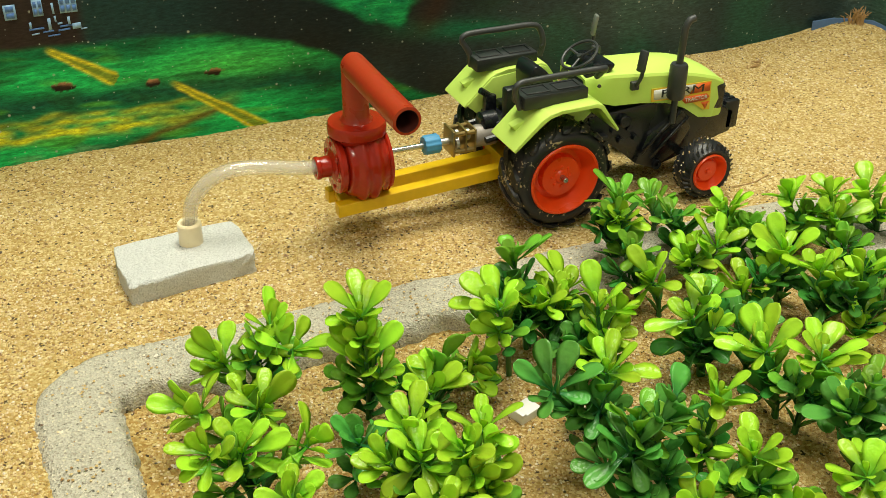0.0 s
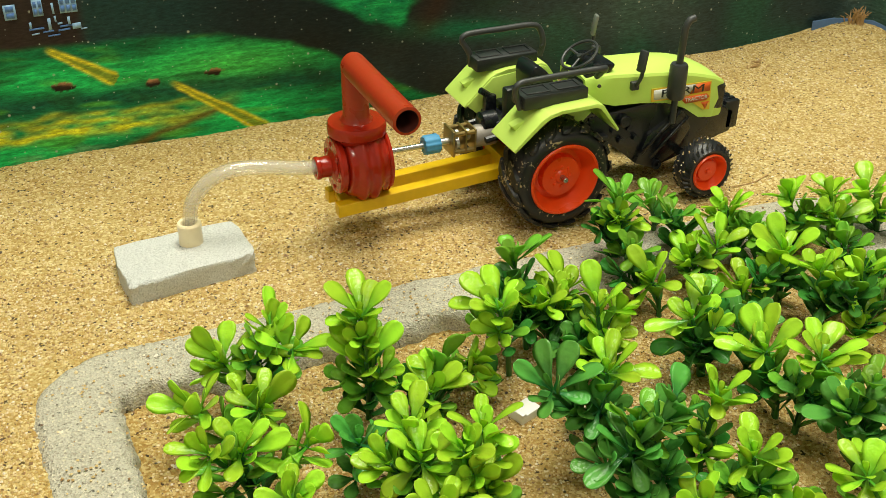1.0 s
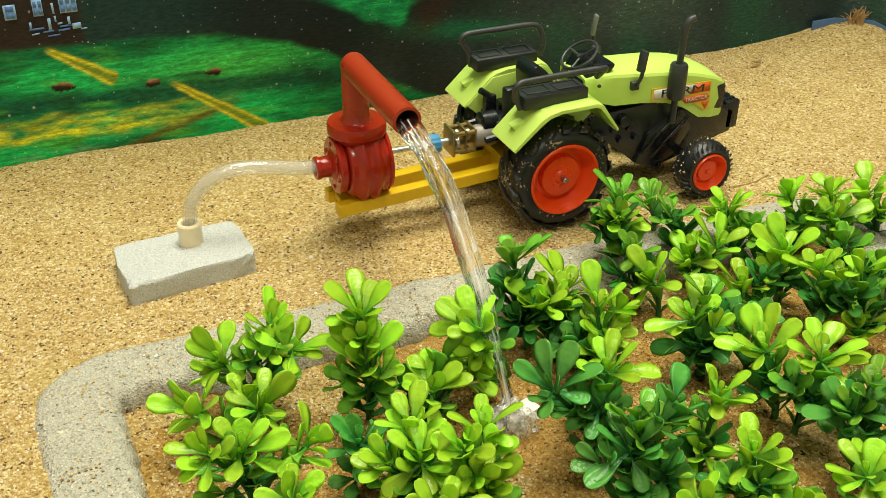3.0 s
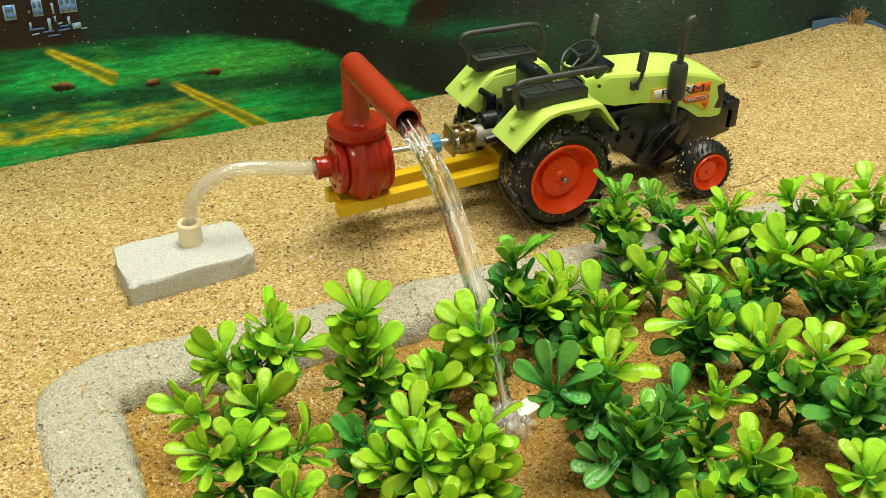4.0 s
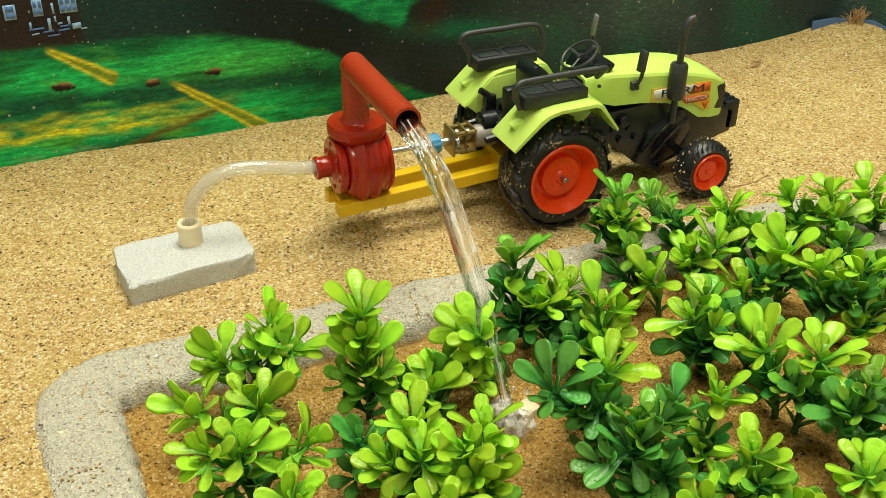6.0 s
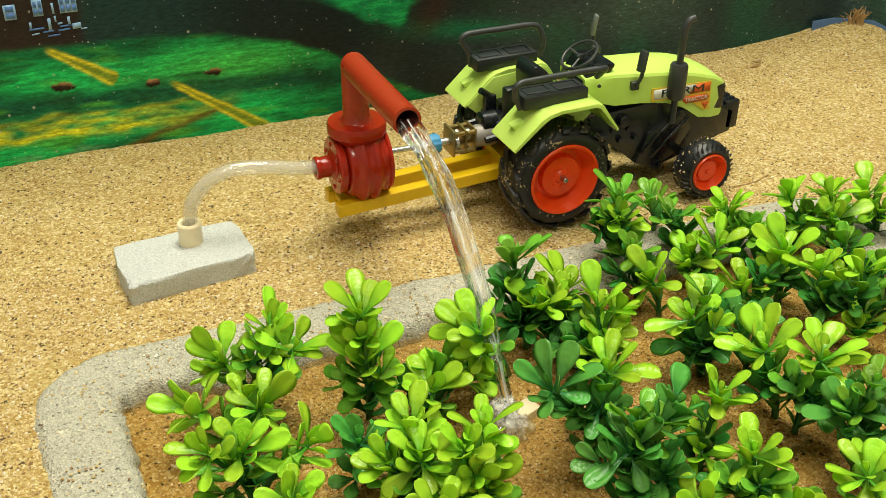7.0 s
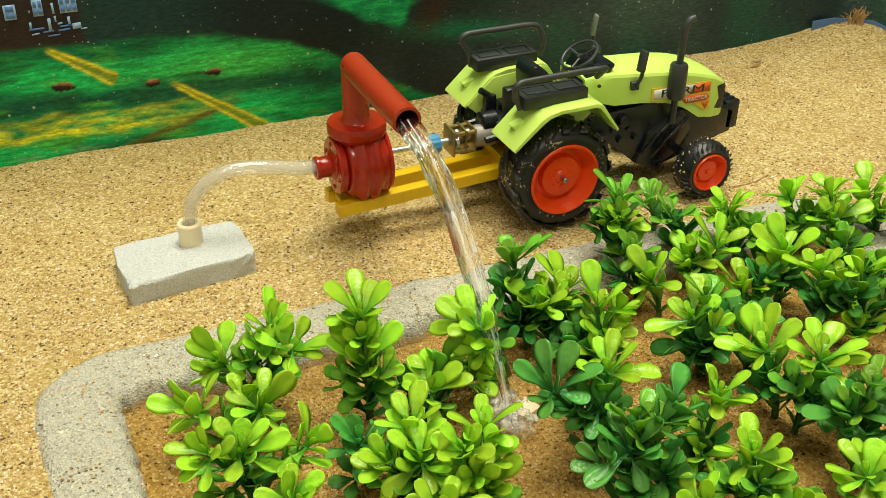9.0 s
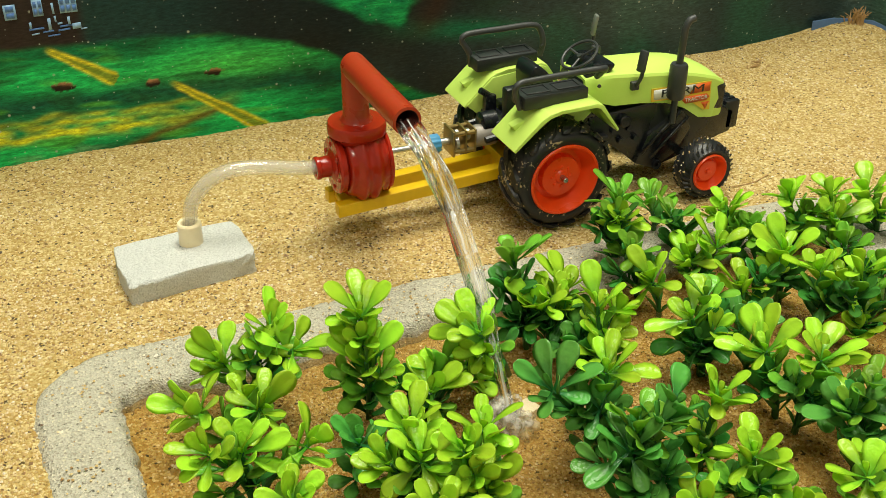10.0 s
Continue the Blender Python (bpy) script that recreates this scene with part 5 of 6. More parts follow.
STRUCK = plant(-68.4, -119.4, "bright", 12, [
    (-12.2, -11.1, 42.9, "lightest", [(128, 38, 17.5), (86, 41, 16.7), (148, 13, 17.5), (40, 39, 13.3), (180, 29, 11.6), (-143, 57, 11.7), (-73, 39, 12.2)])])
plant(-54.2, -108.2, "dark", 13, [
    (-5.8, 6.9, 41.3, "mid", [(83, 27, 12.5), (-9, 51, 13.9), (-92, 63, 12.5), (-13, 34, 17.5)]),
    (-8.4, 5.8, 30.6, "darkest", [(85, 20, 12.2), (-97, 52, 12.4), (-142, -14, 12.0), (-46, 22, 11.5)]),
    (-2.8, -1.0, 17.6, "darkest", [(165, 33, 11.3), (-89, 72, 11.6), (-169, -20, 13.8), (-71, 24, 12.5), (-106, -16, 12.6)])])
plant(-44.6, -110.9, "mixed", 14, [
    (-8.4, -2.9, 23.8, "lightest", [(148, 45, 16.8), (62, 43, 14.3), (-33, 41, 12.3), (169, 38, 11.9), (-150, 26, 11.5), (-81, 19, 11.9)]),
    (6.0, 1.8, 25.7, "lightest", [(123, 43, 17.5), (88, 40, 16.8), (42, 39, 11.3), (148, 44, 14.2), (-50, 42, 11.7)]),
    (2.5, -5.5, 18.2, "darkest", [(-72, 51, 11.0), (-175, 42, 11.9), (-80, -7, 11.4), (-144, -34, 10.9)])])
plant(-37.2, -136.6, "mixed", 15, [
    (0.2, 4.3, 32.7, "lightest", [(81, 42, 13.1), (88, 57, 17.5), (-17, 42, 13.5), (-42, 0, 13.7), (169, 63, 12.3)]),
    (0.9, -2.6, 21.7, "lightest", [(67, 29, 11.2), (172, 48, 12.4), (-27, 25, 11.8), (102, 35, 14.0), (-65, 14, 11.3)]),
    (-7.7, 3.3, 18.7, "teal", [(72, 43, 14.0), (-161, 30, 11.6), (44, 20, 12.1), (178, -4, 12.8)])])
plant(-59.9, -177.4, "mixed", 16, [
    (-0.2, 0.1, 38.8, "lightest", [(85, 41, 12.1), (53, 42, 14.8), (-13, 47, 14.3), (168, 37, 11.9), (-22, 2, 17.5), (-64, 15, 12.7)]),
    (-21.9, 0.8, 36.6, "teal", [(153, 38, 16.6), (82, 41, 17.3), (29, 53, 17.5), (-15, 39, 17.5), (-133, 5, 12.5), (-50, 6, 12.2)]),
    (-4.7, -4.5, 26.9, "teal", [(44, 40, 15.9), (142, 51, 14.1), (-176, -13, 12.8), (-80, 6, 11.2), (-135, -12, 12.2)])])
plant(-67.3, -207.6, "teal", 17, [
    (-3.1, -3.0, 31.3, "teal", [(154, 36, 13.8), (86, 41, 14.5), (-8, 53, 14.5), (-90, -36, 11.6), (-169, -20, 17.4), (-70, 30, 12.3)]),
    (3.2, 3.0, 37.9, "mid", [(-159, 56, 11.2), (36, 35, 11.6), (-36, 11, 15.0), (155, 35, 12.2), (-61, -23, 13.7)]),
    (15.6, 1.9, 40.8, "teal", [(43, 40, 14.3), (-155, 63, 12.7), (-69, 24, 11.8)])])
plant(10.2, -74.1, "mixed", 18, [
    (0.1, 4.3, 30.2, "mid", [(138, 56, 17.0), (92, 39, 12.5), (37, 37, 13.7), (167, 14, 15.0), (-49, 44, 12.0)]),
    (-2.2, -3.4, 24.3, "lightest", [(-176, 43, 12.1), (73, 20, 10.9), (-69, 43, 11.2), (-144, 10, 12.1), (-65, 14, 12.7)]),
    (-8.8, 3.8, 18.8, "darkest", [(-164, 57, 12.6), (-131, 3, 11.4), (-85, 9, 11.0)])])
plant(40.8, -58.7, "dark", 19, [
    (-3.6, 1.6, 16.2, "mid", [(85, 41, 13.5), (61, 43, 13.2), (-37, 32, 12.3), (170, 33, 11.9), (37, 36, 11.6), (-149, 26, 11.8)])])
plant(66.3, -86.6, "bright", 20, [
    (-1.8, 5.1, 27.6, "lightest", [(165, 18, 12.3), (101, 36, 12.3), (-13, 48, 12.6), (-85, 45, 12.3), (-173, -4, 11.3)]),
    (0.5, -4.6, 18.3, "mid", [(-33, 60, 12.5), (-171, 56, 12.5), (-90, 11, 11.6)])])
plant(41.8, -98.0, "mixed", 21, [
    (2.7, -3.3, 22.9, "lightest", [(141, 53, 17.4), (51, 41, 16.1), (-16, 43, 14.8), (-75, 26, 12.1), (-172, 37, 11.3)]),
    (-9.6, -0.2, 16.5, "lightest", [(93, 39, 14.9), (49, 41, 14.4), (-19, 40, 11.8), (173, 37, 12.4), (-54, 9, 12.7)])])
plant(65.1, -123.1, "mixed", 22, [
    (-1.8, -1.4, 27.1, "lightest", [(95, 55, 17.5), (133, 33, 17.5), (161, 25, 14.5), (43, 40, 12.5), (-17, 42, 16.1), (-166, 73, 11.2), (-63, 21, 12.2)]),
    (-5.9, -4.0, 17.7, "darkest", [(154, 36, 12.2), (-36, 35, 12.2), (-146, 2, 12.0), (-49, -2, 12.7)])])
plant(102.4, -90.3, "mixed", 23, [
    (-3.9, 6.0, 28.9, "lightest", [(165, 17, 13.6), (-175, 65, 12.6), (35, 37, 14.0), (-61, 34, 11.9), (-145, 13, 12.6)]),
    (0.2, -2.3, 21.1, "mid", [(-178, 50, 12.3), (-51, 51, 12.6), (-41, 3, 11.2), (-165, 7, 11.4), (57, 18, 10.9)])])
plant(118.2, -102.7, "bright", 24, [
    (-6.9, 0.8, 23.4, "lightest", [(77, 42, 14.0), (29, 34, 13.8), (-12, 19, 17.5), (169, 10, 13.5), (-113, 12, 12.7), (142, 51, 11.7)]),
    (-4.8, 8.6, 32.8, "lightest", [(93, 28, 11.7), (-48, 58, 11.5), (172, 29, 11.7), (-29, 23, 12.3)])])
plant(142.6, -101.3, "mixed", 25, [
    (-6.6, 5.1, 21.4, "lightest", [(71, 43, 15.8), (-12, 48, 16.4), (-77, 36, 11.2), (178, 52, 12.7)]),
    (-4.8, -2.3, 13.7, "lightest", [(-23, 33, 11.6), (-135, 48, 11.7), (-172, 7, 11.9), (-80, 8, 11.3)])])
plant(10.5, -110.0, "mixed", 26, [
    (-5.4, 0.2, 19.4, "lightest", [(137, 56, 16.7), (37, 38, 14.0), (-166, 12, 12.4), (-68, 23, 12.3), (-145, 60, 12.4), (-158, -30, 13.1)])])
plant(2.8, -153.5, "mixed", 27, [
    (-6.6, 2.9, 28.5, "lightest", [(53, 45, 17.5), (-166, 52, 12.1), (162, -8, 17.5), (-13, 47, 13.0), (-158, 9, 12.7)]),
    (-5.3, -3.1, 19.6, "darkest", [(158, -2, 17.5), (-165, 36, 11.7), (-42, 48, 11.5), (-162, -26, 15.2), (-75, 3, 12.0)]),
    (1.5, 5.9, 34.1, "mid", [(146, 48, 12.7), (44, 19, 12.2), (-31, 30, 12.1)])])
plant(38.1, -131.1, "mixed", 28, [
    (-1.4, 0.6, 21.5, "lightest", [(71, 43, 12.6), (148, 45, 16.4), (-65, 32, 11.6), (-46, -6, 13.2), (-151, 39, 11.5)])])
plant(21.4, -159.2, "teal", 29, [
    (-6.4, 0.6, 21.7, "teal", [(79, 42, 15.7), (141, 24, 17.5), (-164, 29, 11.0), (-10, 51, 16.9), (-49, 53, 10.9)])])
plant(15.2, -186.1, "bright", 30, [
    (-9.7, 2.0, 32.7, "lightest", [(91, 39, 17.4), (47, 45, 17.5), (-12, 49, 15.7), (147, 15, 17.5), (-149, 12, 12.1), (160, 25, 13.9), (-65, 49, 11.2)]),
    (-7.8, -3.1, 23.0, "darkest", [(-177, 31, 10.9), (-69, 31, 11.6), (-139, 2, 12.7)])])
plant(15.4, -197.1, "bright", 31, [
    (0.2, -4.4, 37.2, "lightest", [(76, 42, 14.6), (34, 36, 15.7), (-23, 33, 16.0), (-14, 15, 17.5), (155, 35, 13.2), (-163, 13, 10.9), (-81, -19, 12.3), (-37, 9, 14.8), (156, 61, 12.4)]),
    (-3.3, -7.3, 23.3, "teal", [(158, 30, 12.6), (-31, 19, 13.0), (-150, 4, 11.4), (-93, -20, 12.7)])])
plant(71.7, -145.2, "mixed", 32, [
    (-3.6, 3.8, 28.4, "lightest", [(176, 40, 11.1), (-9, 55, 12.4), (159, 29, 17.4), (-147, 61, 11.9), (-30, 20, 13.6)]),
    (-4.7, -2.3, 17.8, "darkest", [(176, 29, 11.6), (-51, 42, 12.0), (-136, -11, 12.5), (-52, 0, 12.7)])])
plant(76.1, -165.2, "mixed", 33, [
    (-1.1, 7.0, 36.5, "lightest", [(-177, 62, 11.8), (-68, 60, 12.1), (-41, 28, 11.7), (-165, 28, 12.5)]),
    (-4.0, -2.6, 17.6, "lightest", [(90, 40, 15.2), (38, 38, 14.6), (-33, 25, 11.0), (169, 51, 12.7)]),
    (-7.2, 3.1, 26.3, "darkest", [(-150, 50, 11.9), (-74, 40, 12.5), (-129, -3, 11.4)])])
plant(-30.9, -199.7, "mixed", 34, [
    (4.2, 0.4, 31.8, "lightest", [(78, 35, 11.6), (-12, 48, 13.1), (-59, 24, 11.6), (-172, 41, 11.0), (-130, 9, 10.9)]),
    (-4.2, -4.7, 13.7, "lightest", [(78, 27, 11.9), (40, 22, 12.4), (-148, -17, 12.1), (-93, 2, 11.6)])])
plant(-31.1, -230.2, "bright", 35, [
    (-2.8, 1.2, 31.7, "lightest", [(71, 43, 13.5), (158, 30, 13.3), (-28, 51, 11.5), (-163, -3, 11.2), (-62, 12, 11.8), (151, 59, 12.1)]),
    (-3.8, -4.9, 24.3, "mid", [(-62, 52, 12.7), (-163, 34, 11.7), (-62, 7, 11.0), (-145, 1, 11.7)])])
plant(17.0, -229.5, "teal", 36, [
    (-9.3, 4.0, 34.3, "teal", [(99, 36, 11.8), (-64, 22, 12.5), (-16, 44, 15.9), (168, 12, 15.9), (-87, -39, 11.3)]),
    (0.3, 4.2, 41.2, "mid", [(44, 27, 12.5), (-143, 52, 12.7), (-66, 23, 11.2)])])
plant(-0.3, -251.7, "bright", 37, [
    (-7.7, -1.0, 33.6, "lightest", [(100, 36, 12.4), (163, 21, 14.0), (-91, 3, 12.5), (-16, 57, 11.0), (-132, -10, 11.2), (-165, 14, 12.4)])])
plant(-20.8, -243.0, "bright", 38, [
    (-9.0, -2.6, 20.5, "lightest", [(-127, 66, 12.6), (-50, 44, 11.2), (-167, 39, 11.6)])])
plant(-47.5, -231.7, "bright", 39, [
    (-9.7, -2.3, 21.8, "lightest", [(87, 21, 11.0), (29, 34, 11.7), (-152, 37, 12.2)])])
plant(9.7, -94.8, "mixed", 40, [
    (-4.1, 1.8, 24.4, "mid", [(144, 49, 11.4), (51, 32, 11.3), (-60, 29, 12.1), (-142, 3, 12.3), (-83, -7, 12.0)]),
    (-10.6, 0.2, 14.9, "darkest", [(169, 51, 11.0), (-58, 47, 11.8), (-137, 5, 12.6)])])
plant(42.2, -76.5, "dark", 41, [
    (-4.7, 2.1, 20.6, "mid", [(157, 55, 12.4), (58, 25, 12.7), (-52, 35, 12.2), (-141, 19, 12.0)]),
    (-2.7, -3.2, 15.2, "darkest", [(-160, 40, 12.5), (-59, 47, 12.5), (-130, -6, 12.0)])])
plant(77.0, -96.6, "dark", 42, [
    (-5.5, 2.4, 20.5, "mid", [(142, 56, 11.0), (44, 39, 11.4), (-56, 37, 11.9), (-139, 12, 12.3)])])
plant(45.4, -129.4, "dark", 43, [
    (1.5, -0.7, 21.1, "darkest", [(-174, 52, 12.1), (-46, 64, 11.8), (-68, 23, 12.2), (-130, -6, 11.1)])])
plant(95.8, -136.0, "dark", 44, [
    (-6.8, 3.0, 30.2, "mid", [(-178, 63, 12.2), (47, 33, 11.2), (-50, 35, 11.1), (-143, 10, 11.2)]),
    (-7.9, -0.9, 14.9, "darkest", [(-174, 46, 11.0), (-53, 53, 12.5), (-131, 3, 11.0)])])
plant(103.6, -149.1, "mixed", 45, [
    (-4.3, 1.9, 21.2, "mid", [(178, 74, 12.6), (-63, 58, 11.8), (-137, 14, 12.7)])])
plant(-57.2, -211.8, "dark", 46, [
    (-1.7, -3.6, 21.1, "teal", [(-174, 52, 11.8), (-94, 74, 12.7), (-75, 38, 12.6), (-131, 6, 12.3)])])
plant(-60.2, -156.1, "dark", 47, [
    (4.3, -1.9, 11.4, "darkest", [(-158, 37, 12.7), (-70, 57, 11.2), (-142, -2, 11.8), (-76, 19, 12.3)])])
plant(-81.3, -128.1, "dark", 48, [
    (-2.7, 5.5, 8.4, "mid", [(-155, 40, 11.7), (-82, 13, 11.9), (-121, -12, 10.9)])])
plant(30.4, -190.6, "teal", 49, [
    (6.8, -7.3, 14.7, "teal", [(153, 59, 11.3), (-70, 61, 12.7), (-64, 14, 11.6), (-127, -5, 12.3)])])
plant(27.1, -240.0, "teal", 50, [
    (-8.4, 3.7, 31.6, "teal", [(99, 36, 11.7), (52, 42, 13.4), (-152, 19, 11.9)])])


def white_clip():
    bm = bmesh.new()
    box(bm, -0.0055, 0.0055, -0.0040, 0.0040, -0.003, 0.0036, 0.0005)
    box(bm, -0.0055, -0.0030, -0.0040, 0.0040, 0.0034, 0.0046, 0.0004)
    ob = new("plastic_clip", finish(bm, WHITE, True, 30))
    ob.matrix_world = pose(-0.0745, -0.1445, sand_height(-0.0745, -0.1445) + 0.001, 0, 0, 20)
    return tagged(ob, "small white plastic block lying in the bed", "plastic block")


white_clip()


def corner_bits():
    bm = bmesh.new()
    pts = [(0.300, 0.1375), (0.318, 0.1365), (0.334, 0.1330), (0.343, 0.1240), (0.3465, 0.1120), (0.3480, 0.0980)]
    rows = []
    for i, (x, y) in enumerate(pts):
        z = 0.0115 - 0.0006 * i + 0.0012 * (i % 2)
        rows.append([bm.verts.new(v) for v in ((x, y, -0.004), (x, y - 0.0008, z * 0.6), (x, y - 0.0004, z), (x + 0.0008, y + 0.0006, z), (x + 0.0008, y + 0.0006, -0.004))])
    for a, b in zip(rows, rows[1:]):
        for k in range(4):
            bm.faces.new((a[k], a[k + 1], b[k + 1], b[k]))
    bm.faces.new(rows[0]), bm.faces.new(rows[-1][::-1])
    tagged(new("cloth_strip", finish(bm, CLOTH, True, 50)), "blue cloth strip tucked behind the sand heap", "cloth")
    rnd = random.Random(77)
    bm = bmesh.new()
    for k in range(46):
        a, h = rnd.uniform(0, 6.28), rnd.uniform(0.003, 0.0085)
        x, y = rnd.gauss(0, 0.0032), rnd.gauss(0, 0.002)
        tube(bm, [(x, y, -0.003), (x + 0.002 * math.cos(a), y + 0.002 * math.sin(a), h * 0.6), (x + 0.0055 * math.cos(a), y + 0.0055 * math.sin(a), h)], [0.0005, 0.0004, 0.0002], 5)
    ob = tagged(new("dry_tuft", finish(bm, STRAW, True)), "frayed dry fibre tuft on the sand heap", "tuft")
    ob.location = (0.3330, 0.1290, sand_height(0.333, 0.129) + 0.002)
    rnd = random.Random(21)
    for k in range(9):
        x, y = 0.229 + rnd.gauss(0, 0.006), 0.105 + rnd.gauss(0, 0.004)
        a, q = rnd.uniform(0, 3.14), rnd.uniform(0.0012, 0.0030)
        z = sand_height(x, y) + 0.0004
        ends = [(x - q * math.cos(a), y - q * math.sin(a), z), (x, y, z + 0.0008), (x + q * math.cos(a), y + q * math.sin(a), z)]
        tagged(new("fibre_crumb", finish(tube(bmesh.new(), ends, [0.0004, 0.0007, 0.0003], 6), STRAW, True)), "brown fibre crumb lying on the sand", "crumb", group="fibre crumbs")
    for pts in ([(0.0550, -0.0150), (0.0780, -0.0200), (0.0930, -0.0250)], [(0.1060, -0.0330), (0.1200, -0.0330), (0.1320, -0.0300)]):
        line = smooth_path([(x, y, sand_height(x, y) + 0.0007) for x, y in pts], 6)
        tagged(new("straw", finish(tube(bmesh.new(), line, 0.0003, 6), STRAW, True)), "thin dry straw lying on the sand", "straw", group="straws")


corner_bits()


# ---------------------------------------------------------------- water
MOUTH = Vector((-0.092, -0.066, 0.0855))
LAST = 0.86


def arc(t):
    """The jet's middle line; below 0 it lies in the pipe."""
    if t < 0:
        return MOUTH + Vector((0, -0.075 * t, 0))
    return MOUTH + Vector((0.0097 * t, -0.0994 * t, -0.0276 * t - 0.0934 * t * t))


def arc_frame(t):
    d = (arc(t + 0.01) - arc(t - 0.01)).normalized()
    side = d.cross(Vector((0, 0, 1))).normalized()
    m = Matrix((d, side, d.cross(side))).transposed().to_4x4()
    m.translation = arc(t)
    return m


SEGMENTS = 7


def jet():
    J = thing("water_jet", "clear water pouring from a red pipe into a planting bed", "water")
    made = []
    for i in range(SEGMENTS):
        a, b = (LAST * i / SEGMENTS if i else -0.035), LAST * (i + 1) / SEGMENTS
        mid = (a + b) / 2
        inv = arc_frame(mid).inverted()
        bm = bmesh.new()
        rings, n, rows = [], 28, 14
        for k in range(rows + 1):
            t = a + (b - a) * k / rows
            f = inv @ arc_frame(t)
            r = (0.0048 - 0.0006 * max(0, min(1, t / 0.5)) + 0.0003 * math.sin(t * 31)) * (1 - 0.45 * step(0.60, 0.74, t))
            ring = []
            for j in range(n):
                w = 2 * math.pi * j / n
                rip = 1 + 0.10 * math.sin(3 * w + t * 9) + 0.07 * math.sin(5 * w - t * 14) + 0.10 * noise.noise(Vector((math.cos(w) * 1.2, math.sin(w) * 1.2, t * 7)))
                up = math.sin(w)
                up *= 0.15 + 0.85 * step(-0.02, 0.30, t) if up < 0 else 1.0
                ring.append(bm.verts.new(f @ Vector((0, r * rip * math.cos(w), r * rip * up))))
            rings.append(ring)
        for p, q in zip(rings, rings[1:]):
            for j in range(n):
                bm.faces.new((p[j], p[(j + 1) % n], q[(j + 1) % n], q[j]))
        s = part("water_slug", bm, WATER, J)
        s.visible_shadow = False
        made.append((s, mid))
    return made


JET = jet()


def bed_water():
    bm = bmesh.new()
    x0, x1, y0, y1 = BED[0] - 0.006, BED[1] + 0.006, BED[2] - 0.006, BED[3] + 0.006
    nx, ny = 60, 46
    grid = [[bm.verts.new((x0 + (x1 - x0) * i / nx, y0 + (y1 - y0) * j / ny, 0.00025 * noise.noise(Vector((i * 0.5, j * 0.5, 0))))) for i in range(nx + 1)] for j in range(ny + 1)]
    for j in range(ny):
        for i in range(nx):
            bm.faces.new((grid[j][i], grid[j][i + 1], grid[j + 1][i + 1], grid[j + 1][i]))
    ob = new("water", finish(bm, POND, True, 80))
    ob.location = (0, 0, -0.022)
    return tagged(ob, "shallow muddy water rising over the sand of the bed", "water", kind="structure")


POOL = bed_water()


def splash_drops():
    rnd = random.Random(31)
    made = []
    for i in range(12):
        bm = bmesh.new()
        bmesh.ops.create_icosphere(bm, subdivisions=2, radius=rnd.uniform(0.0006, 0.0013))
        for v in bm.verts:
            v.co.z *= 1.5
        ob = new("water_drop", finish(bm, WATER, True))
        ob.visible_shadow = False
        tagged(ob, "clear drop thrown up by the jet", "water drop", group="splash drops")
        made.append(ob)
    return made


DROPS = splash_drops()


def froth_material():
    m, n, l, b = nodes_of("froth")
    b.inputs["Base Color"].default_value = (0.80, 0.76, 0.68, 1)
    b.inputs["Roughness"].default_value = 0.1
    v = coords(n, l, 1.0)
    bump(n, l, noise_tex(n, l, v, 500, 3), b, 0.8, 0.001)
    tr, ms = n.new("ShaderNodeBsdfTransparent"), n.new("ShaderNodeMixShader")
    l.new(ramp(n, l, noise_tex(n, l, v, 260, 4), [(0.40, grey(0.06)), (0.66, grey(0.70))]), ms.inputs[0])
    l.new(tr.outputs[0], ms.inputs[1]), l.new(b.outputs[0], ms.inputs[2])
    l.new(ms.outputs[0], n["Material Output"].inputs["Surface"])
    return m


FROTH = froth_material()


def splash():
    """Lumps of broken water where the jet lands."""
    made, rnd = [], random.Random(12)
    for i in range(7):
        bm = bmesh.new()
        bmesh.ops.create_icosphere(bm, subdivisions=4, radius=1.0)
        w, h = rnd.uniform(0.0040, 0.0070), rnd.uniform(0.0040, 0.0090)
        off = Vector((rnd.uniform(0, 9), rnd.uniform(0, 9), 0))
        for v in bm.verts:
            k = 1 + 0.35 * noise.noise(v.co * 1.6 + off) + 0.2 * noise.noise(v.co * 4 + off)
            v.co = Vector((v.co.x * w * k, v.co.y * w * k, v.co.z * h * k))
        ob = tagged(new("splash", finish(bm, FROTH, True, 180)), "frothy splash where the jet meets the bed", "splash", group="splash lumps")
        a = 2 * math.pi * i / 7
        far = 0.0 if i == 0 else rnd.uniform(0.003, 0.008)
        made.append((ob, far * math.cos(a), far * math.sin(a)))
    return made


SPLASH = splash()


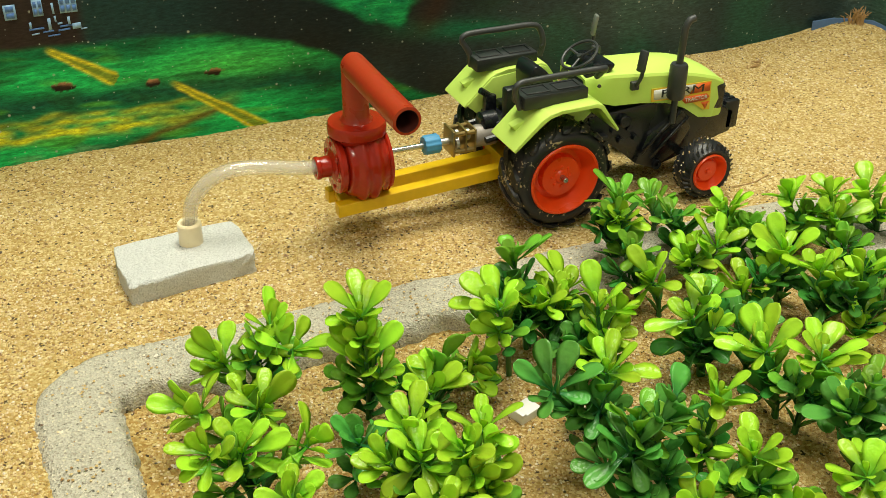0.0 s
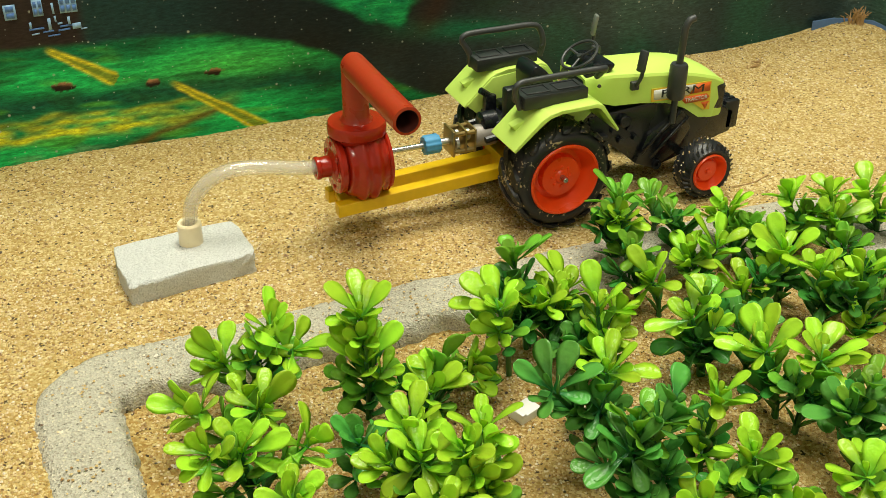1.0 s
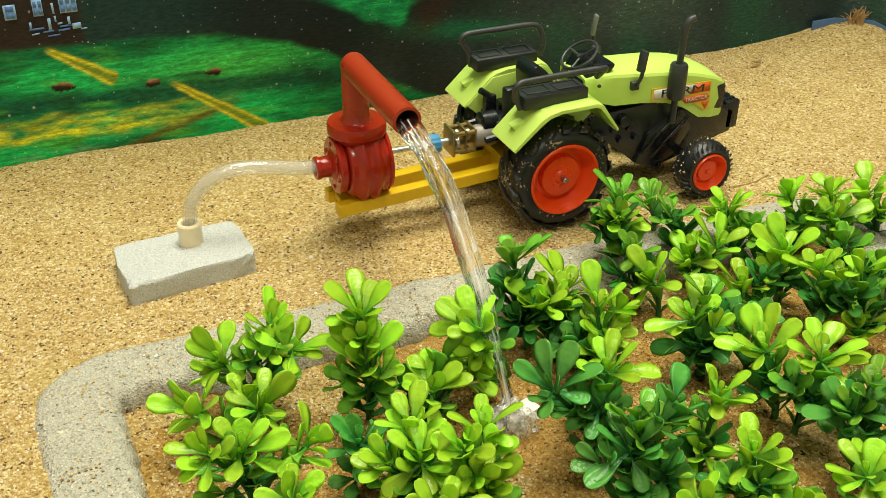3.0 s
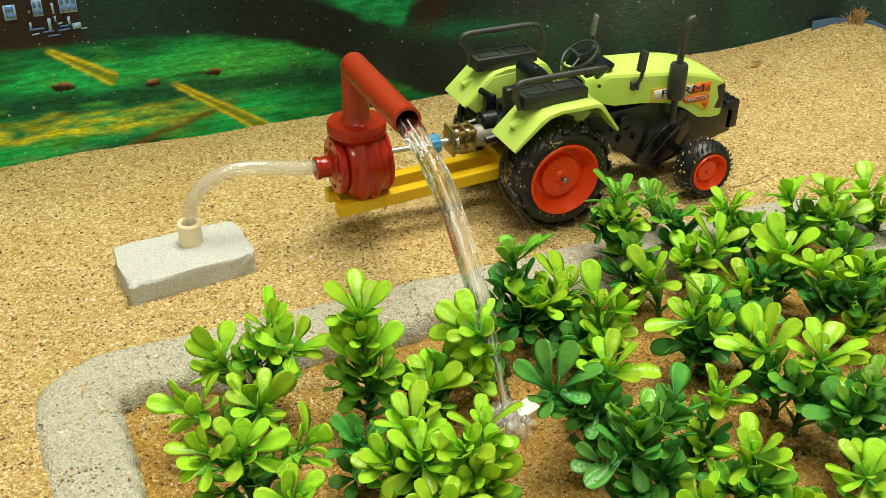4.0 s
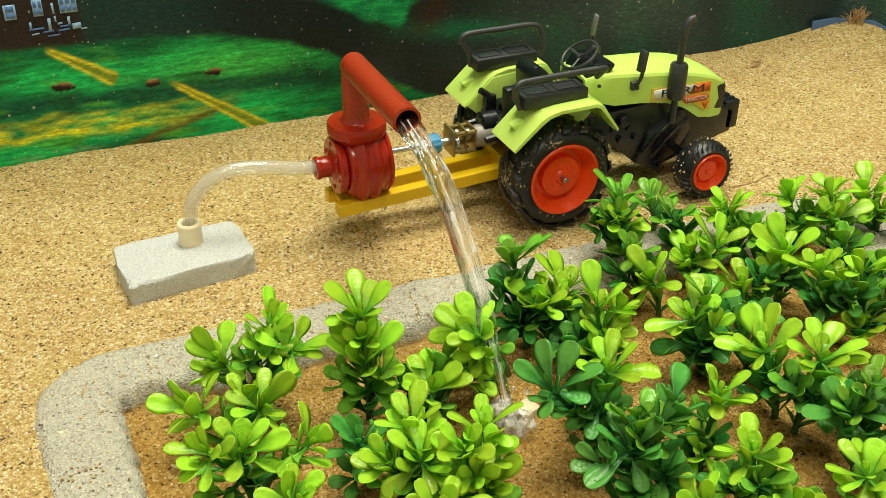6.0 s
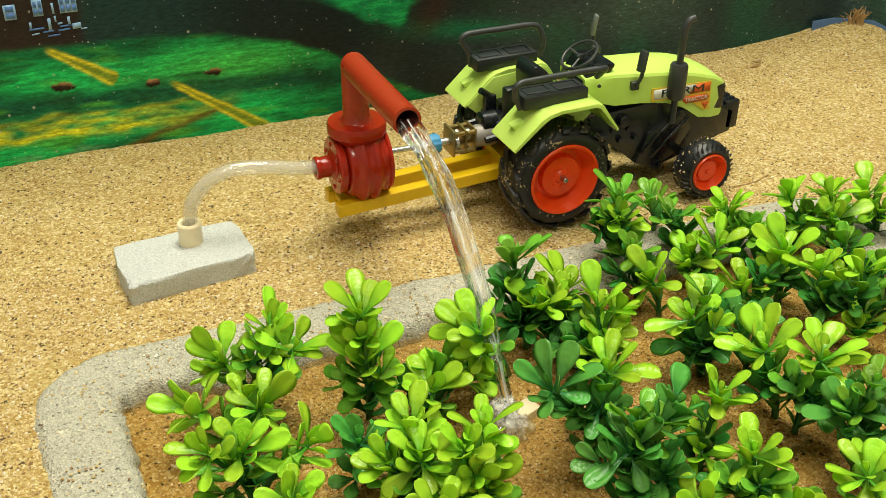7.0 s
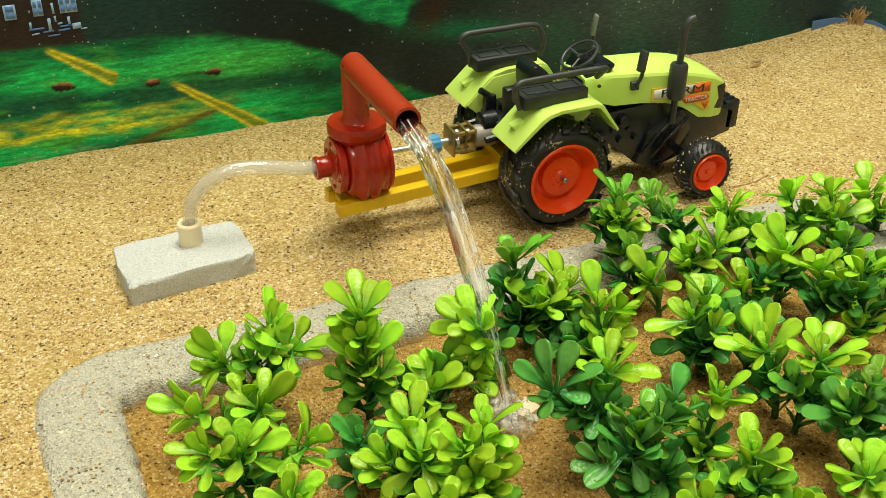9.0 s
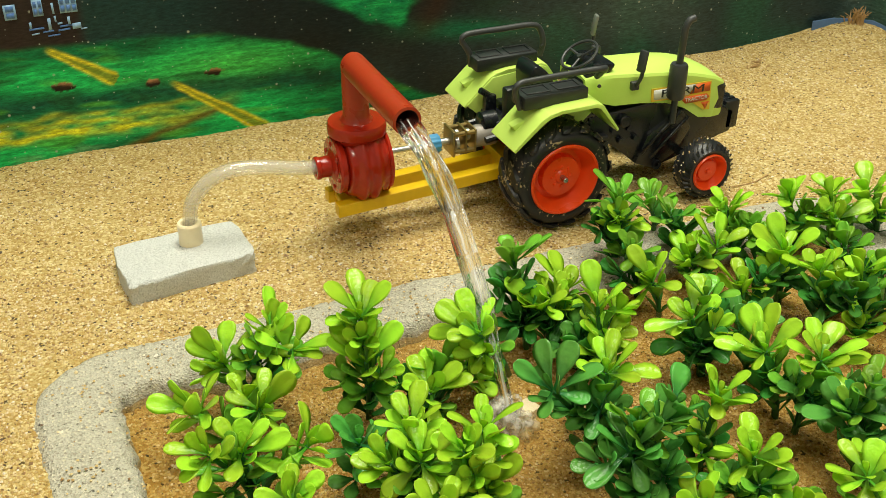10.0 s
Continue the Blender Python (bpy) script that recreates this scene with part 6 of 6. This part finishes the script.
# ---------------------------------------------------------------- what moves
def motions():
    # the shaft runs up in half a second, then turns steadily
    rows, angle, f = [], 0.0, 0
    while f <= 300:
        t = f / 30
        rows.append((t, pose(-0.0602, 0, 0.0398, angle, 0, 0)))
        speed = 0.0 if t < 0.05 else min(1.0, (t - 0.05) / 0.6)
        angle += 74 * speed
        f += 1
    walk(SPIN_PART[0], rows)
    # the jet leaves the pipe at 1.35 s and reaches the bed at 1.5 s
    for k, (slug, mid) in enumerate(JET):
        def where(t):
            head = -0.30 if t < 1.29 else (t - 1.34) * 6 if t < 1.34 else (t - 1.34) / 0.06 * 0.30 if t < 1.4 else 0.30 + (t - 1.4) / 0.1 * 0.56
            return min(mid, head - (LAST - mid))
        times = [0.0, 1.28] + [1.3] + [1.3 + j / 30 for j in range(1, 8)] + [1.6 + 0.1 * j for j in range(85)]
        rows = []
        for t in times:
            m = arc_frame(max(-0.80, where(t)))
            if t > 1.55:
                sway = 0.0006 * mid / LAST * (math.sin(t * 9.1) + 0.6 * math.sin(t * 23.0))
                m = Matrix.Translation((sway, 0.5 * sway, 0)) @ m
            rows.append((min(t, 10.0), m))
        walk(slug, rows)
    # water rises over the sand
    level = ((0, -0.022), (1.45, -0.020), (1.7, -0.0125), (2.1, -0.0102), (2.7, -0.0090), (4.0, -0.0080), (5.5, -0.0072), (7.5, -0.0062), (10, -0.0054))
    walk(POOL, [(t, pose(0, 0, z)) for t, z in level])
    # the plant under the jet is pushed over and trembles
    base = STRUCK.matrix_world.copy()
    rows = [(0, base), (1.42, base)]
    t = 1.55
    while t <= 10.001:
        w = math.sin(t * 5.3) * 2.0 + math.sin(t * 13.7) * 1.5
        rows.append((t, base @ Matrix.Rotation(radians(16 + 0.7 * w), 4, (0.375, -0.927, 0.0)) @ Matrix.Rotation(radians(0.7 * w), 4, (1, 0, 0))))
        t += 0.15
    rows.append((10.0, rows[-1][1])) if rows[-1][0] < 9.99 else None
    walk(STRUCK, rows)
    for k, (ob, dx, dy) in enumerate(SPLASH):
        x, y = arc(0.83).x + dx, arc(0.83).y + dy
        rows = [(0, pose(x, y, -0.024)), (1.46, pose(x, y, -0.024))]
        for j in range(86):
            t = 1.5 + 0.1 * j
            rise = -0.0088 + 0.0025 * math.sin(t * (11 + k) + k * 2.1)
            rows.append((min(t, 10.0), pose(x + 0.001 * math.sin(t * 7 + k), y + 0.001 * math.cos(t * 8 + 2 * k), rise, 0, 0, 25 * math.sin(t * 5 + k))))
        walk(ob, rows)
    # drops hop from where the jet lands
    rnd = random.Random(5)
    hit = arc(0.83)
    for ob in DROPS:
        rows = [(0, Matrix.Translation((hit.x, hit.y, -0.018))), (1.5, Matrix.Translation((hit.x, hit.y, -0.018)))]
        t = 1.5 + rnd.uniform(0.03, 0.3)
        while t < 9.7:
            a, far, up = rnd.uniform(0, 6.28), rnd.uniform(0.006, 0.022), rnd.uniform(0.006, 0.020)
            for k in range(5):
                u = k / 4
                rows.append((t + 0.12 * u, Matrix.Translation((hit.x + far * u * math.cos(a), hit.y + far * u * math.sin(a), -0.012 + up * 4 * u * (1 - u)))))
            t += 0.12 + rnd.uniform(0.08, 0.3)
        rows.append((10.0, rows[-1][1]))
        walk(ob, rows)


motions()
